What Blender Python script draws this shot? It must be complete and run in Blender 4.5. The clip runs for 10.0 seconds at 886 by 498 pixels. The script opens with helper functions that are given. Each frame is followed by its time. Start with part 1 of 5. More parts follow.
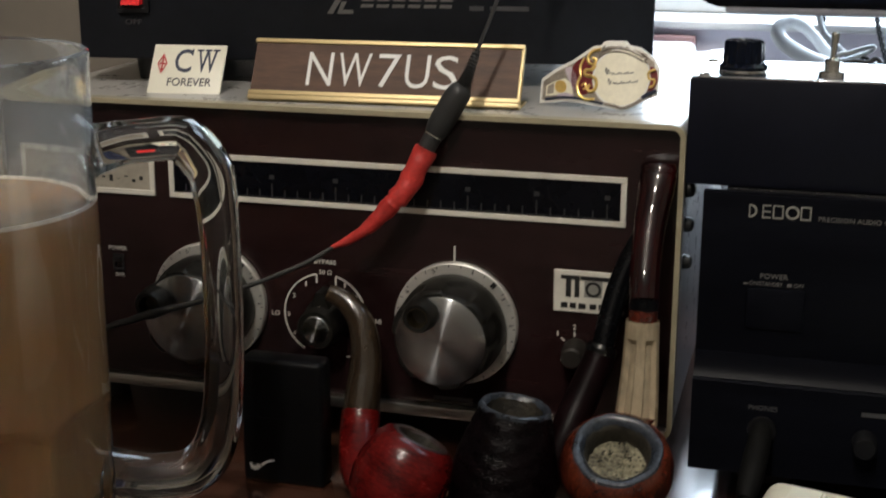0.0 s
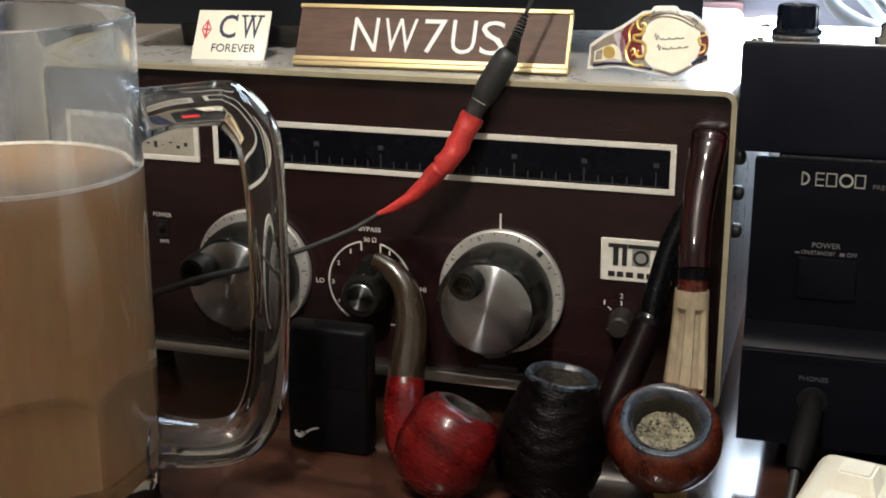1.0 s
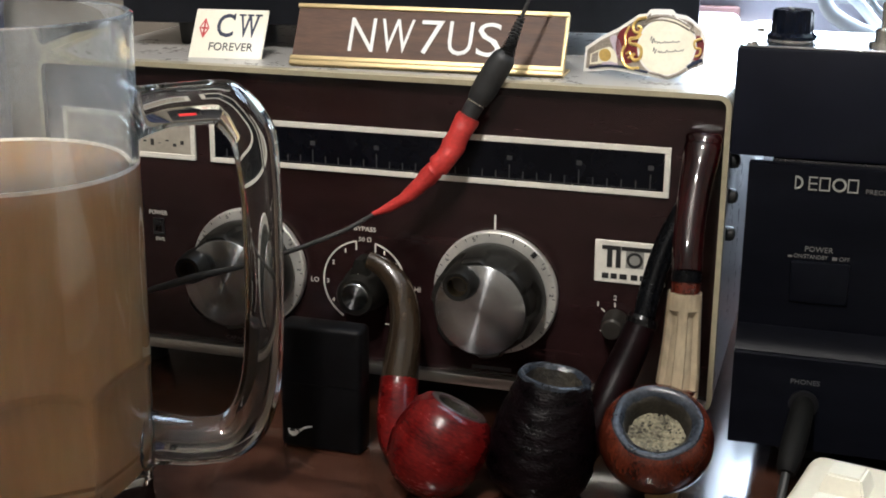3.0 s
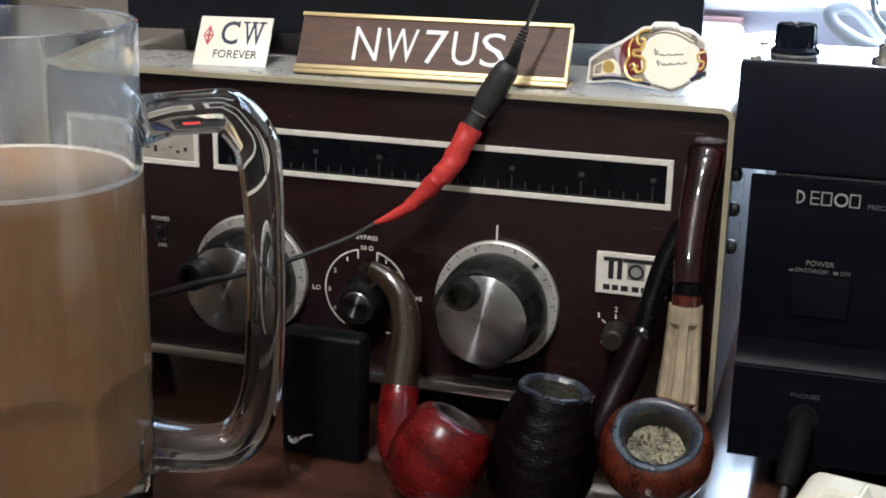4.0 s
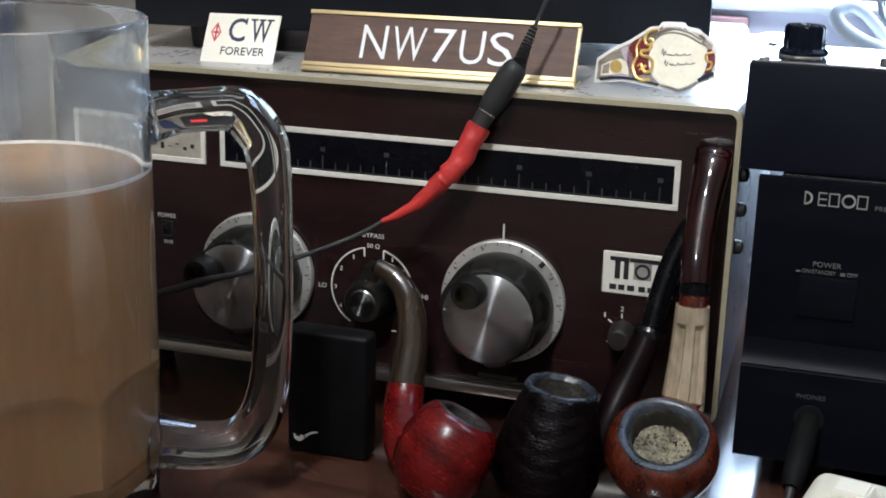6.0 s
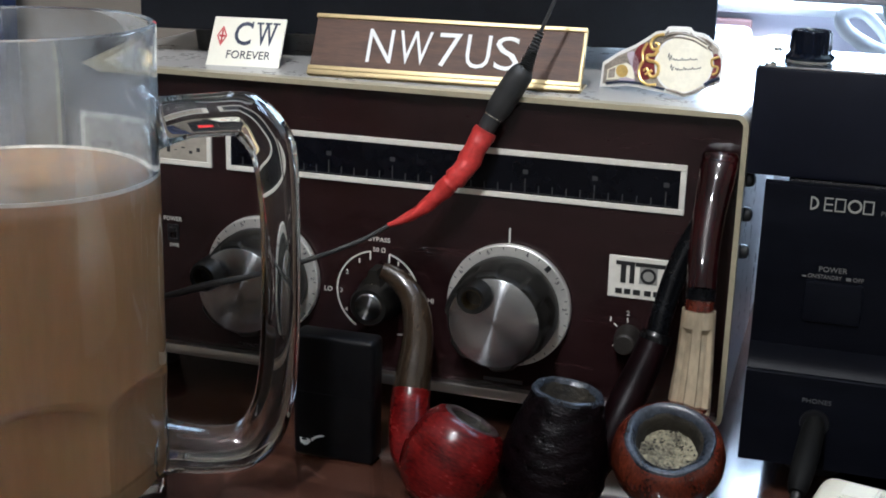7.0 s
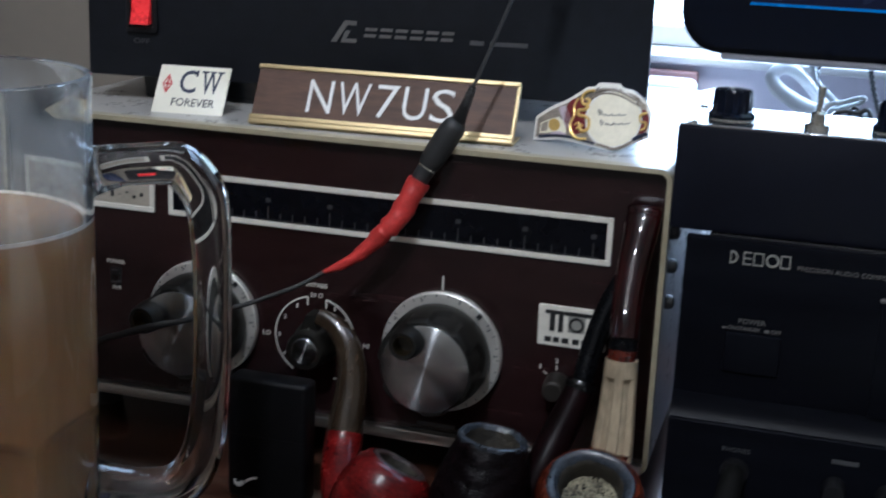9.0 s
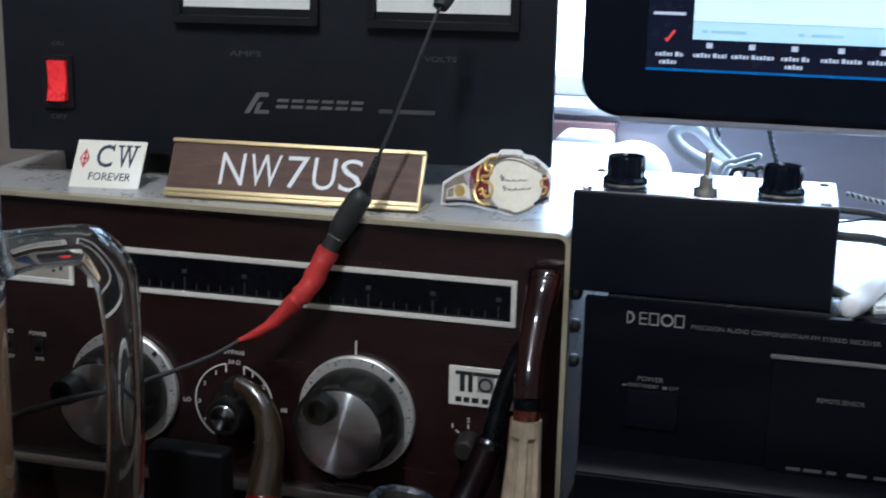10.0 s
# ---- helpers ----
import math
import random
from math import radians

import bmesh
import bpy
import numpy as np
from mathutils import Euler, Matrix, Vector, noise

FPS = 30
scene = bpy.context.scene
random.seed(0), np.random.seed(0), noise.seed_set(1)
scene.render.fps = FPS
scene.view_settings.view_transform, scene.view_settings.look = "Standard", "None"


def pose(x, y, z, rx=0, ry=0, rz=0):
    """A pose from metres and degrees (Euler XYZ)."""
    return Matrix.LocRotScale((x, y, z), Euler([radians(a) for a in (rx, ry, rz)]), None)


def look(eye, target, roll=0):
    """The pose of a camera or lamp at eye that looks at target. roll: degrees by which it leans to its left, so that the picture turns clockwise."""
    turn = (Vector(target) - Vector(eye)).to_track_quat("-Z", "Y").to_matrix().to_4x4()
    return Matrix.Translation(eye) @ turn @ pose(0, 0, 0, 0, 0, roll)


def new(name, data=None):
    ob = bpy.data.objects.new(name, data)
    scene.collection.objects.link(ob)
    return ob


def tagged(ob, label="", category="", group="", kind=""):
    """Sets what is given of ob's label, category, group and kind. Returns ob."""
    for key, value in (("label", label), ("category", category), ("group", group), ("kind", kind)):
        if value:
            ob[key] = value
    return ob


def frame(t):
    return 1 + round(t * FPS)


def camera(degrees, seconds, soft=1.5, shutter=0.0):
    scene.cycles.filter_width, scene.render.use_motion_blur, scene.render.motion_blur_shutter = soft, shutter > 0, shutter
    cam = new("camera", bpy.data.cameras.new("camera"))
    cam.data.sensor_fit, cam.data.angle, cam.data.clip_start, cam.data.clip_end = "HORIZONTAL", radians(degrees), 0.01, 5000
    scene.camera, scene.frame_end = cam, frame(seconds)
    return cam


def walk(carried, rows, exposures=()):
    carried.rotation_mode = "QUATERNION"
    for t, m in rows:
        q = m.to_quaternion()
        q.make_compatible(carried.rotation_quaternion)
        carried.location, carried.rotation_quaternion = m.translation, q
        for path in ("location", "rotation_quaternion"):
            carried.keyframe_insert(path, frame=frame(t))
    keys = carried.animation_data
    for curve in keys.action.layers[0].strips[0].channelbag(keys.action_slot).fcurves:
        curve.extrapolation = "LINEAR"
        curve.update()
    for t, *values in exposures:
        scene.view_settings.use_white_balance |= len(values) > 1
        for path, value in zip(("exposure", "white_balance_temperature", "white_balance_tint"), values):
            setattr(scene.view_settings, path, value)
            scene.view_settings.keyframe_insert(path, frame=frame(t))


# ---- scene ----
cam = camera(37.0, 10.0, soft=1.8, shutter=0.5)
PATH = [
    (0, (0.20735, -0.56261, 0.24119), (0.07854, -0.09787, 0.10919), 0.093),
    (0.5, (0.20652, -0.56056, 0.23560), (0.06919, -0.10057, 0.09576), -0.540),
    (1, (0.20198, -0.55963, 0.23805), (0.06090, -0.10152, 0.09579), -0.105),
    (1.5, (0.20464, -0.55808, 0.23638), (0.06347, -0.10019, 0.09352), 0.045),
    (2, (0.20453, -0.55869, 0.23575), (0.06344, -0.10028, 0.09447), -0.021),
    (2.5, (0.20370, -0.56128, 0.23649), (0.06362, -0.10274, 0.09467), 0.146),
    (4, (0.20322, -0.56142, 0.24182), (0.06277, -0.10275, 0.10076), 1.076),
    (4.5, (0.20051, -0.56373, 0.24177), (0.06073, -0.10456, 0.10170), 1.141),
    (5, (0.20066, -0.56412, 0.24177), (0.05979, -0.10531, 0.10161), 1.210),
    (5.5, (0.20066, -0.56279, 0.24158), (0.06024, -0.10413, 0.10049), 1.357),
    (7, (0.19629, -0.56385, 0.24553), (0.05723, -0.10535, 0.10254), 1.527),
    (7.5, (0.19978, -0.56503, 0.24583), (0.06052, -0.10585, 0.10527), 1.482),
    (8, (0.19882, -0.56442, 0.24793), (0.05899, -0.10525, 0.10790), 1.519),
    (8.5, (0.19992, -0.56567, 0.24715), (0.06091, -0.10525, 0.11046), 1.999),
    (9, (0.21952, -0.56964, 0.25461), (0.08636, -0.10532, 0.12547), 2.550),
    (9.5, (0.22747, -0.57513, 0.26624), (0.10433, -0.10621, 0.14400), 2.526),
    (10, (0.24647, -0.57686, 0.27593), (0.12598, -0.10605, 0.15835), 1.299),
]
walk(cam, [(t, look(eye, target, roll)) for t, eye, target, roll in PATH],
     exposures=[(0, -0.75, 6250, 10), (0.3, -0.3, 6200, 10), (0.7, 0, 6150, 10), (2.7, 0.08, 5950, 10), (4, 0.07, 5600, 10), (5, 0.0, 5450, 10), (7, 0.0, 5300, 10), (8, -0.06, 5250, 10), (8.6, -0.2, 5200, 10), (9, -0.57, 5050, 10), (9.5, -0.53, 5000, 10), (10, -0.52, 5050, 10)])


# ---------------------------------------------------------------- light
DESK = -0.0188

world = bpy.data.worlds.new("sky")
scene.world = world
world.use_nodes = True
wn = world.node_tree
sky = wn.nodes.new("ShaderNodeTexSky")
sky.sky_type, sky.sun_disc = "NISHITA", False
sky.sun_elevation, sky.sun_rotation = radians(35), radians(20)
wn.links.new(sky.outputs[0], wn.nodes["Background"].inputs[0])
wn.nodes["Background"].inputs[1].default_value = 0.12


def lamp(name, kind, m, energy, colour, size, size_y=None):
    data = bpy.data.lights.new(name, kind)
    data.energy, data.color = energy, colour
    if kind == "AREA":
        data.shape, data.size, data.size_y = "RECTANGLE", size, size_y or size
    else:
        data.shadow_soft_size = size
    ob = new(name, data)
    ob.matrix_world = m
    return ob


lamp("window_daylight", "AREA", look((0.48, 0.50, 0.66), (0.20, -0.4, 0.05)), 42, (0.70, 0.85, 1.0), 1.0, 1.0)
lamp("ceiling_bulb_light", "POINT", pose(0.10, -0.85, 1.36), 44, (1.0, 0.91, 0.79), 0.035)
lamp("ceiling_bulb_light", "POINT", pose(0.05, -1.20, 1.36), 44, (1.0, 0.91, 0.79), 0.035)

# ---------------------------------------------------------------- materials


def mat(name, col, rough=0.5, metal=0.0, var=0.18, scale=60.0, bump=0.0, bscale=400.0, coat=0.0,
        stretch=(1, 1, 1), col2=None, rvar=0.12, emit=0.0, aniso=0.0, spec=0.5):
    """A surface with colour variation at two scales, uneven gloss and fine relief."""
    m = bpy.data.materials.new(name)
    m.use_nodes = True
    t = m.node_tree
    b = t.nodes["Principled BSDF"]
    tc = t.nodes.new("ShaderNodeTexCoord")
    mp = t.nodes.new("ShaderNodeMapping")
    mp.inputs["Scale"].default_value = stretch
    t.links.new(tc.outputs["Object"], mp.inputs["Vector"])

    def tex(s, detail):
        n = t.nodes.new("ShaderNodeTexNoise")
        n.inputs["Scale"].default_value, n.inputs["Detail"].default_value = s, detail
        t.links.new(mp.outputs[0], n.inputs["Vector"])
        return n.outputs["Fac"]

    big, fine = tex(scale, 4), tex(scale * 7, 6)
    mix = t.nodes.new("ShaderNodeMath")
    mix.operation = "MULTIPLY_ADD"
    t.links.new(fine, mix.inputs[0])
    mix.inputs[1].default_value = 0.45
    half = t.nodes.new("ShaderNodeMath")
    half.operation = "MULTIPLY"
    t.links.new(big, half.inputs[0])
    half.inputs[1].default_value = 0.55
    t.links.new(half.outputs[0], mix.inputs[2])
    ramp = t.nodes.new("ShaderNodeValToRGB")
    ramp.color_ramp.elements[0].position, ramp.color_ramp.elements[1].position = 0.34, 0.66
    dark = [c * (1 - var) for c in col]
    light = [min(1, c * (1 + var)) for c in col] if col2 is None else col2
    ramp.color_ramp.elements[0].color, ramp.color_ramp.elements[1].color = (*dark, 1), (*light, 1)
    t.links.new(mix.outputs[0], ramp.inputs[0])
    t.links.new(ramp.outputs[0], b.inputs["Base Color"])
    rr = t.nodes.new("ShaderNodeMapRange")
    rr.inputs["From Min"].default_value, rr.inputs["From Max"].default_value = 0.3, 0.7
    rr.inputs["To Min"].default_value = max(0.02, rough * (1 - rvar))
    rr.inputs["To Max"].default_value = min(1, rough * (1 + rvar) + 0.02 * (rvar > 0))
    t.links.new(mix.outputs[0], rr.inputs["Value"])
    t.links.new(rr.outputs[0], b.inputs["Roughness"])
    b.inputs["Metallic"].default_value = metal
    b.inputs["Coat Weight"].default_value = coat
    b.inputs["Coat Roughness"].default_value = 0.08
    b.inputs["Specular IOR Level"].default_value = spec
    if emit:
        t.links.new(ramp.outputs[0], b.inputs["Emission Color"])
        b.inputs["Emission Strength"].default_value = emit
    if bump:
        bn = t.nodes.new("ShaderNodeBump")
        bn.inputs["Strength"].default_value, bn.inputs["Distance"].default_value = bump, 0.0006
        t.links.new(tex(bscale, 5), bn.inputs["Height"])
        t.links.new(bn.outputs[0], b.inputs["Normal"])
    if aniso:
        tg = t.nodes.new("ShaderNodeTangent")
        tg.direction_type, tg.axis = "RADIAL", "Z"
        t.links.new(tg.outputs[0], b.inputs["Tangent"])
        b.inputs["Anisotropic"].default_value = aniso
        b.inputs["Anisotropic Rotation"].default_value = 0.25
    return m


def glass(name, col, rough=0.0, smudge=0.06, haze=0.0):
    m = bpy.data.materials.new(name)
    m.use_nodes = True
    t = m.node_tree
    b = t.nodes["Principled BSDF"]
    b.inputs["Base Color"].default_value = (*col, 1)
    b.inputs["Transmission Weight"].default_value = 1.0
    b.inputs["IOR"].default_value = 1.48
    tc = t.nodes.new("ShaderNodeTexCoord")
    n = t.nodes.new("ShaderNodeTexNoise")
    n.inputs["Scale"].default_value, n.inputs["Detail"].default_value = 38, 7
    t.links.new(tc.outputs["Object"], n.inputs["Vector"])
    film = t.nodes.new("ShaderNodeMapRange")
    film.inputs["From Min"].default_value, film.inputs["From Max"].default_value = 0.34, 0.74
    film.inputs["To Min"].default_value, film.inputs["To Max"].default_value = 0.10, 1.0
    t.links.new(n.outputs["Fac"], film.inputs["Value"])
    axis = t.nodes.new("ShaderNodeSeparateXYZ")
    t.links.new(tc.outputs["Object"], axis.inputs[0])
    # a dried film where the glass has been drunk down
    high = t.nodes.new("ShaderNodeMapRange")
    high.inputs["From Min"].default_value, high.inputs["From Max"].default_value = 0.140, 0.150
    high.inputs["To Min"].default_value, high.inputs["To Max"].default_value = 0.03, 1.0
    t.links.new(axis.outputs["Z"], high.inputs["Value"])
    amount = t.nodes.new("ShaderNodeMath")
    amount.operation = "MULTIPLY"
    t.links.new(film.outputs[0], amount.inputs[0])
    t.links.new(high.outputs[0], amount.inputs[1])
    # speckles of dried milk, in a duller grey than the glass
    dots = t.nodes.new("ShaderNodeTexNoise")
    dots.inputs["Scale"].default_value, dots.inputs["Detail"].default_value = 420, 3
    t.links.new(tc.outputs["Object"], dots.inputs["Vector"])
    grain = t.nodes.new("ShaderNodeMapRange")
    grain.inputs["From Min"].default_value, grain.inputs["From Max"].default_value = 0.35, 0.70
    grain.inputs["To Min"].default_value, grain.inputs["To Max"].default_value = 0.55, 1.5
    t.links.new(dots.outputs["Fac"], grain.inputs["Value"])
    both = t.nodes.new("ShaderNodeMath")
    both.operation, both.use_clamp = "MULTIPLY", True
    t.links.new(amount.outputs[0], both.inputs[0])
    t.links.new(grain.outputs[0], both.inputs[1])
    amount = both
    tint = t.nodes.new("ShaderNodeMix")
    tint.data_type = "RGBA"
    tint.inputs["A"].default_value, tint.inputs["B"].default_value = (*col, 1), (0.42, 0.40, 0.36, 1)
    scaled = t.nodes.new("ShaderNodeMath")
    scaled.operation = "MULTIPLY"
    scaled.inputs[1].default_value = min(1.0, 1.6 * haze)
    t.links.new(amount.outputs[0], scaled.inputs[0])
    t.links.new(scaled.outputs[0], tint.inputs["Factor"])
    t.links.new(tint.outputs["Result"], b.inputs["Base Color"])
    clear = t.nodes.new("ShaderNodeMapRange")
    clear.inputs["To Min"].default_value, clear.inputs["To Max"].default_value = 1.0, 1.0 - haze
    t.links.new(amount.outputs[0], clear.inputs["Value"])
    t.links.new(clear.outputs[0], b.inputs["Transmission Weight"])
    rr = t.nodes.new("ShaderNodeMapRange")
    rr.inputs["From Min"].default_value, rr.inputs["From Max"].default_value = 0.5, 0.75
    rr.inputs["To Min"].default_value, rr.inputs["To Max"].default_value = rough, rough + smudge
    t.links.new(n.outputs["Fac"], rr.inputs["Value"])
    t.links.new(rr.outputs[0], b.inputs["Roughness"])
    return m


M = {
    "desk": mat("dark_wood_desk", (0.046, 0.0195, 0.0122), 0.17, var=0.75, scale=9, stretch=(1, 9, 9), bump=0.04, bscale=90, coat=0.5),
    "face": mat("dark_brown_panel", (0.0152, 0.0064, 0.0066), 0.20, var=0.45, scale=14, stretch=(1, 9, 9), bump=0.015, bscale=300, spec=0.45),
    "cabinet": mat("grey_cabinet_paint", (0.38, 0.37, 0.35), 0.27, var=0.04, scale=40, rvar=0.02),
    # warm lamplight on the cabinet's front edge is put into this colour
    "edge": mat("warm_lit_edge_paint", (0.34, 0.30, 0.20), 0.40, var=0.10, scale=60),
    "silver": mat("satin_aluminium", (0.62, 0.60, 0.55), 0.30, 1.0, var=0.10, scale=60, stretch=(0.2, 4, 4)),
    "trim": mat("cream_trim_line", (0.66, 0.63, 0.55), 0.45, var=0.08, scale=90),
    "window": mat("black_dial_window", (0.0032, 0.0034, 0.0052), 0.20, var=0.3, scale=30, spec=0.14),
    "tick": mat("dull_grey_print", (0.11, 0.105, 0.10), 0.6, var=0.12, scale=200),
    "dial_print": mat("dim_dial_print", (0.030, 0.030, 0.031), 0.5, var=0.12, scale=200),
    "print": mat("cream_print", (0.62, 0.60, 0.54), 0.6, var=0.10, scale=250),
    "dim_print": mat("faint_grey_print", (0.052, 0.052, 0.055), 0.6, var=0.12, scale=200),
    "meter": mat("aged_meter_scale", (0.34, 0.31, 0.25), 0.45, var=0.15, scale=60),
    "knob": mat("worn_grey_plastic", (0.0080, 0.0074, 0.0060), 0.42, var=0.5, scale=70, bump=0.10, bscale=700, spec=0.24),
    "worn_knob": mat("worn_brown_grey_plastic", (0.016, 0.0135, 0.011), 0.5, var=0.4, scale=150, bump=0.1, bscale=700, spec=0.35),
    "spun": mat("spun_aluminium", (0.48, 0.49, 0.50), 0.25, 1.0, var=0.02, scale=40, rvar=0.0, aniso=1.0),
    "skirt": mat("brushed_silver_skirt", (0.80, 0.78, 0.72), 0.36, 0.7, var=0.08, scale=120),
    "dark": mat("black_mark", (0.012, 0.012, 0.012), 0.5, var=0.2, scale=150),
    "brass": mat("brass_bush", (0.20, 0.155, 0.085), 0.35, 1.0, var=0.2, scale=150),
    "supply": mat("black_crinkle_paint", (0.0085, 0.0095, 0.0130), 0.55, var=0.25, scale=120, bump=0.25, bscale=1400, spec=0.22),
    "black": mat("black_plastic", (0.007, 0.007, 0.008), 0.34, var=0.25, scale=80, bump=0.06, bscale=1200, spec=0.4),
    "rubber": mat("black_rubber", (0.016, 0.016, 0.016), 0.55, var=0.3, scale=120, bump=0.10, bscale=900),
    "matte_black": mat("black_matte_lacquer", (0.0026, 0.0026, 0.0030), 0.36, var=0.3, scale=60, bump=0.03, bscale=1500, spec=0.12),
    "plug": mat("dull_grey_plug_rubber", (0.0050, 0.0050, 0.0048), 0.6, var=0.35, scale=90, bump=0.1, bscale=700, spec=0.08),
    # plain white for the sheets that imitate window glare
    "sheet": mat("white_glare_sheet", (0.82, 0.82, 0.80), 0.6, var=0.03, scale=50),
    "mark": mat("dull_cream_print", (0.24, 0.235, 0.21), 0.55, var=0.08, scale=200),
    "scorched": mat("scorched_brown_rim", (0.020, 0.010, 0.009), 0.4, var=0.6, scale=130, bump=0.3, bscale=700),
    "gloss_case": mat("glossy_black_case_paint", (0.012, 0.012, 0.014), 0.16, var=0.2, scale=60, bump=0.03, bscale=700),
    "box_black": mat("black_enamel_case", (0.0042, 0.0050, 0.0098), 0.5, var=0.2, scale=60, bump=0.06, bscale=1200, spec=0.14),
    "receiver": mat("black_brushed_front", (0.0034, 0.0038, 0.0060), 0.36, var=0.25, scale=50, stretch=(0.3, 3, 3), bump=0.03, bscale=900, spec=0.05),
    "lid": mat("bare_aluminium_lid", (0.80, 0.81, 0.83), 0.20, 1.0, var=0.05, scale=60, stretch=(0.3, 4, 1)),
    "gold": mat("champagne_gold_rail", (0.72, 0.58, 0.32), 0.50, 1.0, var=0.10, scale=90, stretch=(0.2, 3, 3)),
    "walnut": mat("walnut_laminate", (0.085, 0.046, 0.030), 0.5, var=0.35, scale=35, stretch=(1, 9, 9), bump=0.03, bscale=300, spec=0.25),
    "white_letter": mat("engraved_white", (0.82, 0.81, 0.78), 0.55, var=0.05, scale=200),
    "card": mat("ivory_plastic_card", (0.80, 0.77, 0.64), 0.40, var=0.03, scale=60),
    "navy": mat("navy_print", (0.015, 0.022, 0.05), 0.5, var=0.2, scale=150),
    "ink": mat("black_ink", (0.03, 0.03, 0.032), 0.55, var=0.2, scale=150),
    "red_print": mat("red_print", (0.50, 0.05, 0.05), 0.5, var=0.15, scale=150),
    "paper": mat("white_glossy_paper", (0.84, 0.82, 0.76), 0.30, var=0.05, scale=80),
    "cream": mat("cream_paper", (0.86, 0.81, 0.64), 0.33, var=0.08, scale=80),
    "maroon": mat("maroon_foil", (0.16, 0.022, 0.025), 0.30, var=0.3, scale=100),
    "gold_foil": mat("gold_foil", (0.90, 0.62, 0.20), 0.34, 0.55, var=0.2, scale=120),
    "silver_foil": mat("brown_silver_foil", (0.32, 0.28, 0.23), 0.34, 0.25, var=0.5, scale=120),
    "lilac_foil": mat("pale_lilac_foil", (0.58, 0.50, 0.56), 0.35, 0.2, var=0.12, scale=120),
    "red_rubber": mat("red_shrink_sleeve", (0.44, 0.030, 0.024), 0.48, var=0.28, scale=90, bump=0.45, bscale=450),
    "red_briar": mat("red_stained_briar", (0.046, 0.0014, 0.0022), 0.24, var=0.45, scale=62, stretch=(0.8, 0.8, 2.3), col2=(0.125, 0.0054, 0.0046), bump=0.03, bscale=600, coat=0.05, spec=0.28),
    "horn": mat("grey_brown_acrylic", (0.021, 0.0135, 0.0078), 0.20, var=0.6, scale=25, stretch=(2, 2, 0.4), coat=0.5),
    # charred rim; the blue of reflected daylight is mixed into its colour
    "rim": mat("charred_rim_blue_sheen", (0.012, 0.016, 0.024), 0.22, var=0.7, scale=90, bump=0.4, bscale=700, col2=(0.040, 0.048, 0.062)),
    "char": mat("charred_bowl", (0.010, 0.008, 0.006), 0.7, var=0.8, scale=150, bump=1.0, bscale=600, col2=(0.034, 0.027, 0.016)),
    "sand": mat("black_sandblasted_briar", (0.0012, 0.0008, 0.0014), 0.28, var=0.8, scale=120, stretch=(1, 1, 2.2), col2=(0.0034, 0.0014, 0.0022), bump=0.9, bscale=480, spec=0.12),
    "shank_dark": mat("oxblood_black_briar", (0.0036, 0.0010, 0.0014), 0.34, var=0.7, scale=90, bump=0.15, bscale=500, spec=0.09),
    "ebonite": mat("black_vulcanite", (0.0016, 0.0018, 0.0024), 0.26, var=0.3, scale=90, spec=0.11),
    "collar_black": mat("polished_black_collar", (0.0022, 0.0022, 0.0026), 0.14, var=0.3, scale=90, spec=0.45),
    "brown_briar": mat("brown_briar", (0.028, 0.0050, 0.0032), 0.18, var=0.4, scale=70, stretch=(2.5, 2.5, 0.6), col2=(0.105, 0.020, 0.008), bump=0.04, bscale=500, coat=0.25, spec=0.4),
    "ash": mat("tobacco_ash", (0.030, 0.025, 0.016), 0.95, var=0.5, scale=110, bump=1.0, bscale=900, col2=(0.34, 0.31, 0.21)),
    "bone": mat("bone_ferrule", (0.31, 0.25, 0.165), 0.24, var=0.3, scale=60, stretch=(1, 1, 0.4), coat=0.4),
    "tortoise": mat("dark_tortoise_acrylic", (0.0024, 0.0008, 0.0013), 0.06, var=0.6, scale=70, stretch=(1, 1, 0.4), col2=(0.0260, 0.0022, 0.0028), rvar=0.05, spec=0.5),
    "amber": mat("dark_amber_ring", (0.014, 0.003, 0.002), 0.16, var=0.6, scale=120, col2=(0.075, 0.010, 0.004), coat=0.3),
    "tan": mat("pale_wood", (0.36, 0.24, 0.10), 0.5, var=0.25, scale=60, stretch=(3, 3, 0.6)),
    "beige": mat("beige_plastic", (0.66, 0.62, 0.50), 0.45, var=0.05, scale=60, bump=0.10, bscale=1500),
    "key": mat("ivory_keycap", (0.72, 0.69, 0.58), 0.42, var=0.05, scale=80, bump=0.06, bscale=1500),
    "coffee": mat("milky_coffee", (0.365, 0.215, 0.104), 0.06, var=0.10, scale=45, stretch=(1, 1, 0.16)),
    "foam": mat("pale_froth_line", (0.72, 0.62, 0.50), 0.5, var=0.15, scale=300),
    "chrome": mat("bright_nickel", (0.72, 0.70, 0.64), 0.18, 1.0, var=0.1, scale=150),
    "white": mat("white_plastic", (0.78, 0.78, 0.78), 0.35, var=0.04, scale=60),
    "grey_strip": mat("silver_grey_plastic", (0.26, 0.26, 0.29), 0.30, var=0.08, scale=60),
    "gloss_black": mat("piano_black_bezel", (0.0020, 0.0034, 0.0085), 0.10, var=0.2, scale=40, spec=0.22),
    "wall": mat("lilac_grey_wall_paint", (0.72, 0.69, 0.76), 0.8, var=0.05, scale=12, bump=0.15, bscale=300),
    # beige walls and the ceiling are set dark to cut bounced fill light
    "beige_wall": mat("dimmed_beige_wall_paint", (0.22, 0.19, 0.15), 0.85, var=0.05, scale=12, bump=0.15, bscale=300),
    "pink": mat("dusty_pink_panel", (0.42, 0.24, 0.23), 0.6, var=0.12, scale=40),
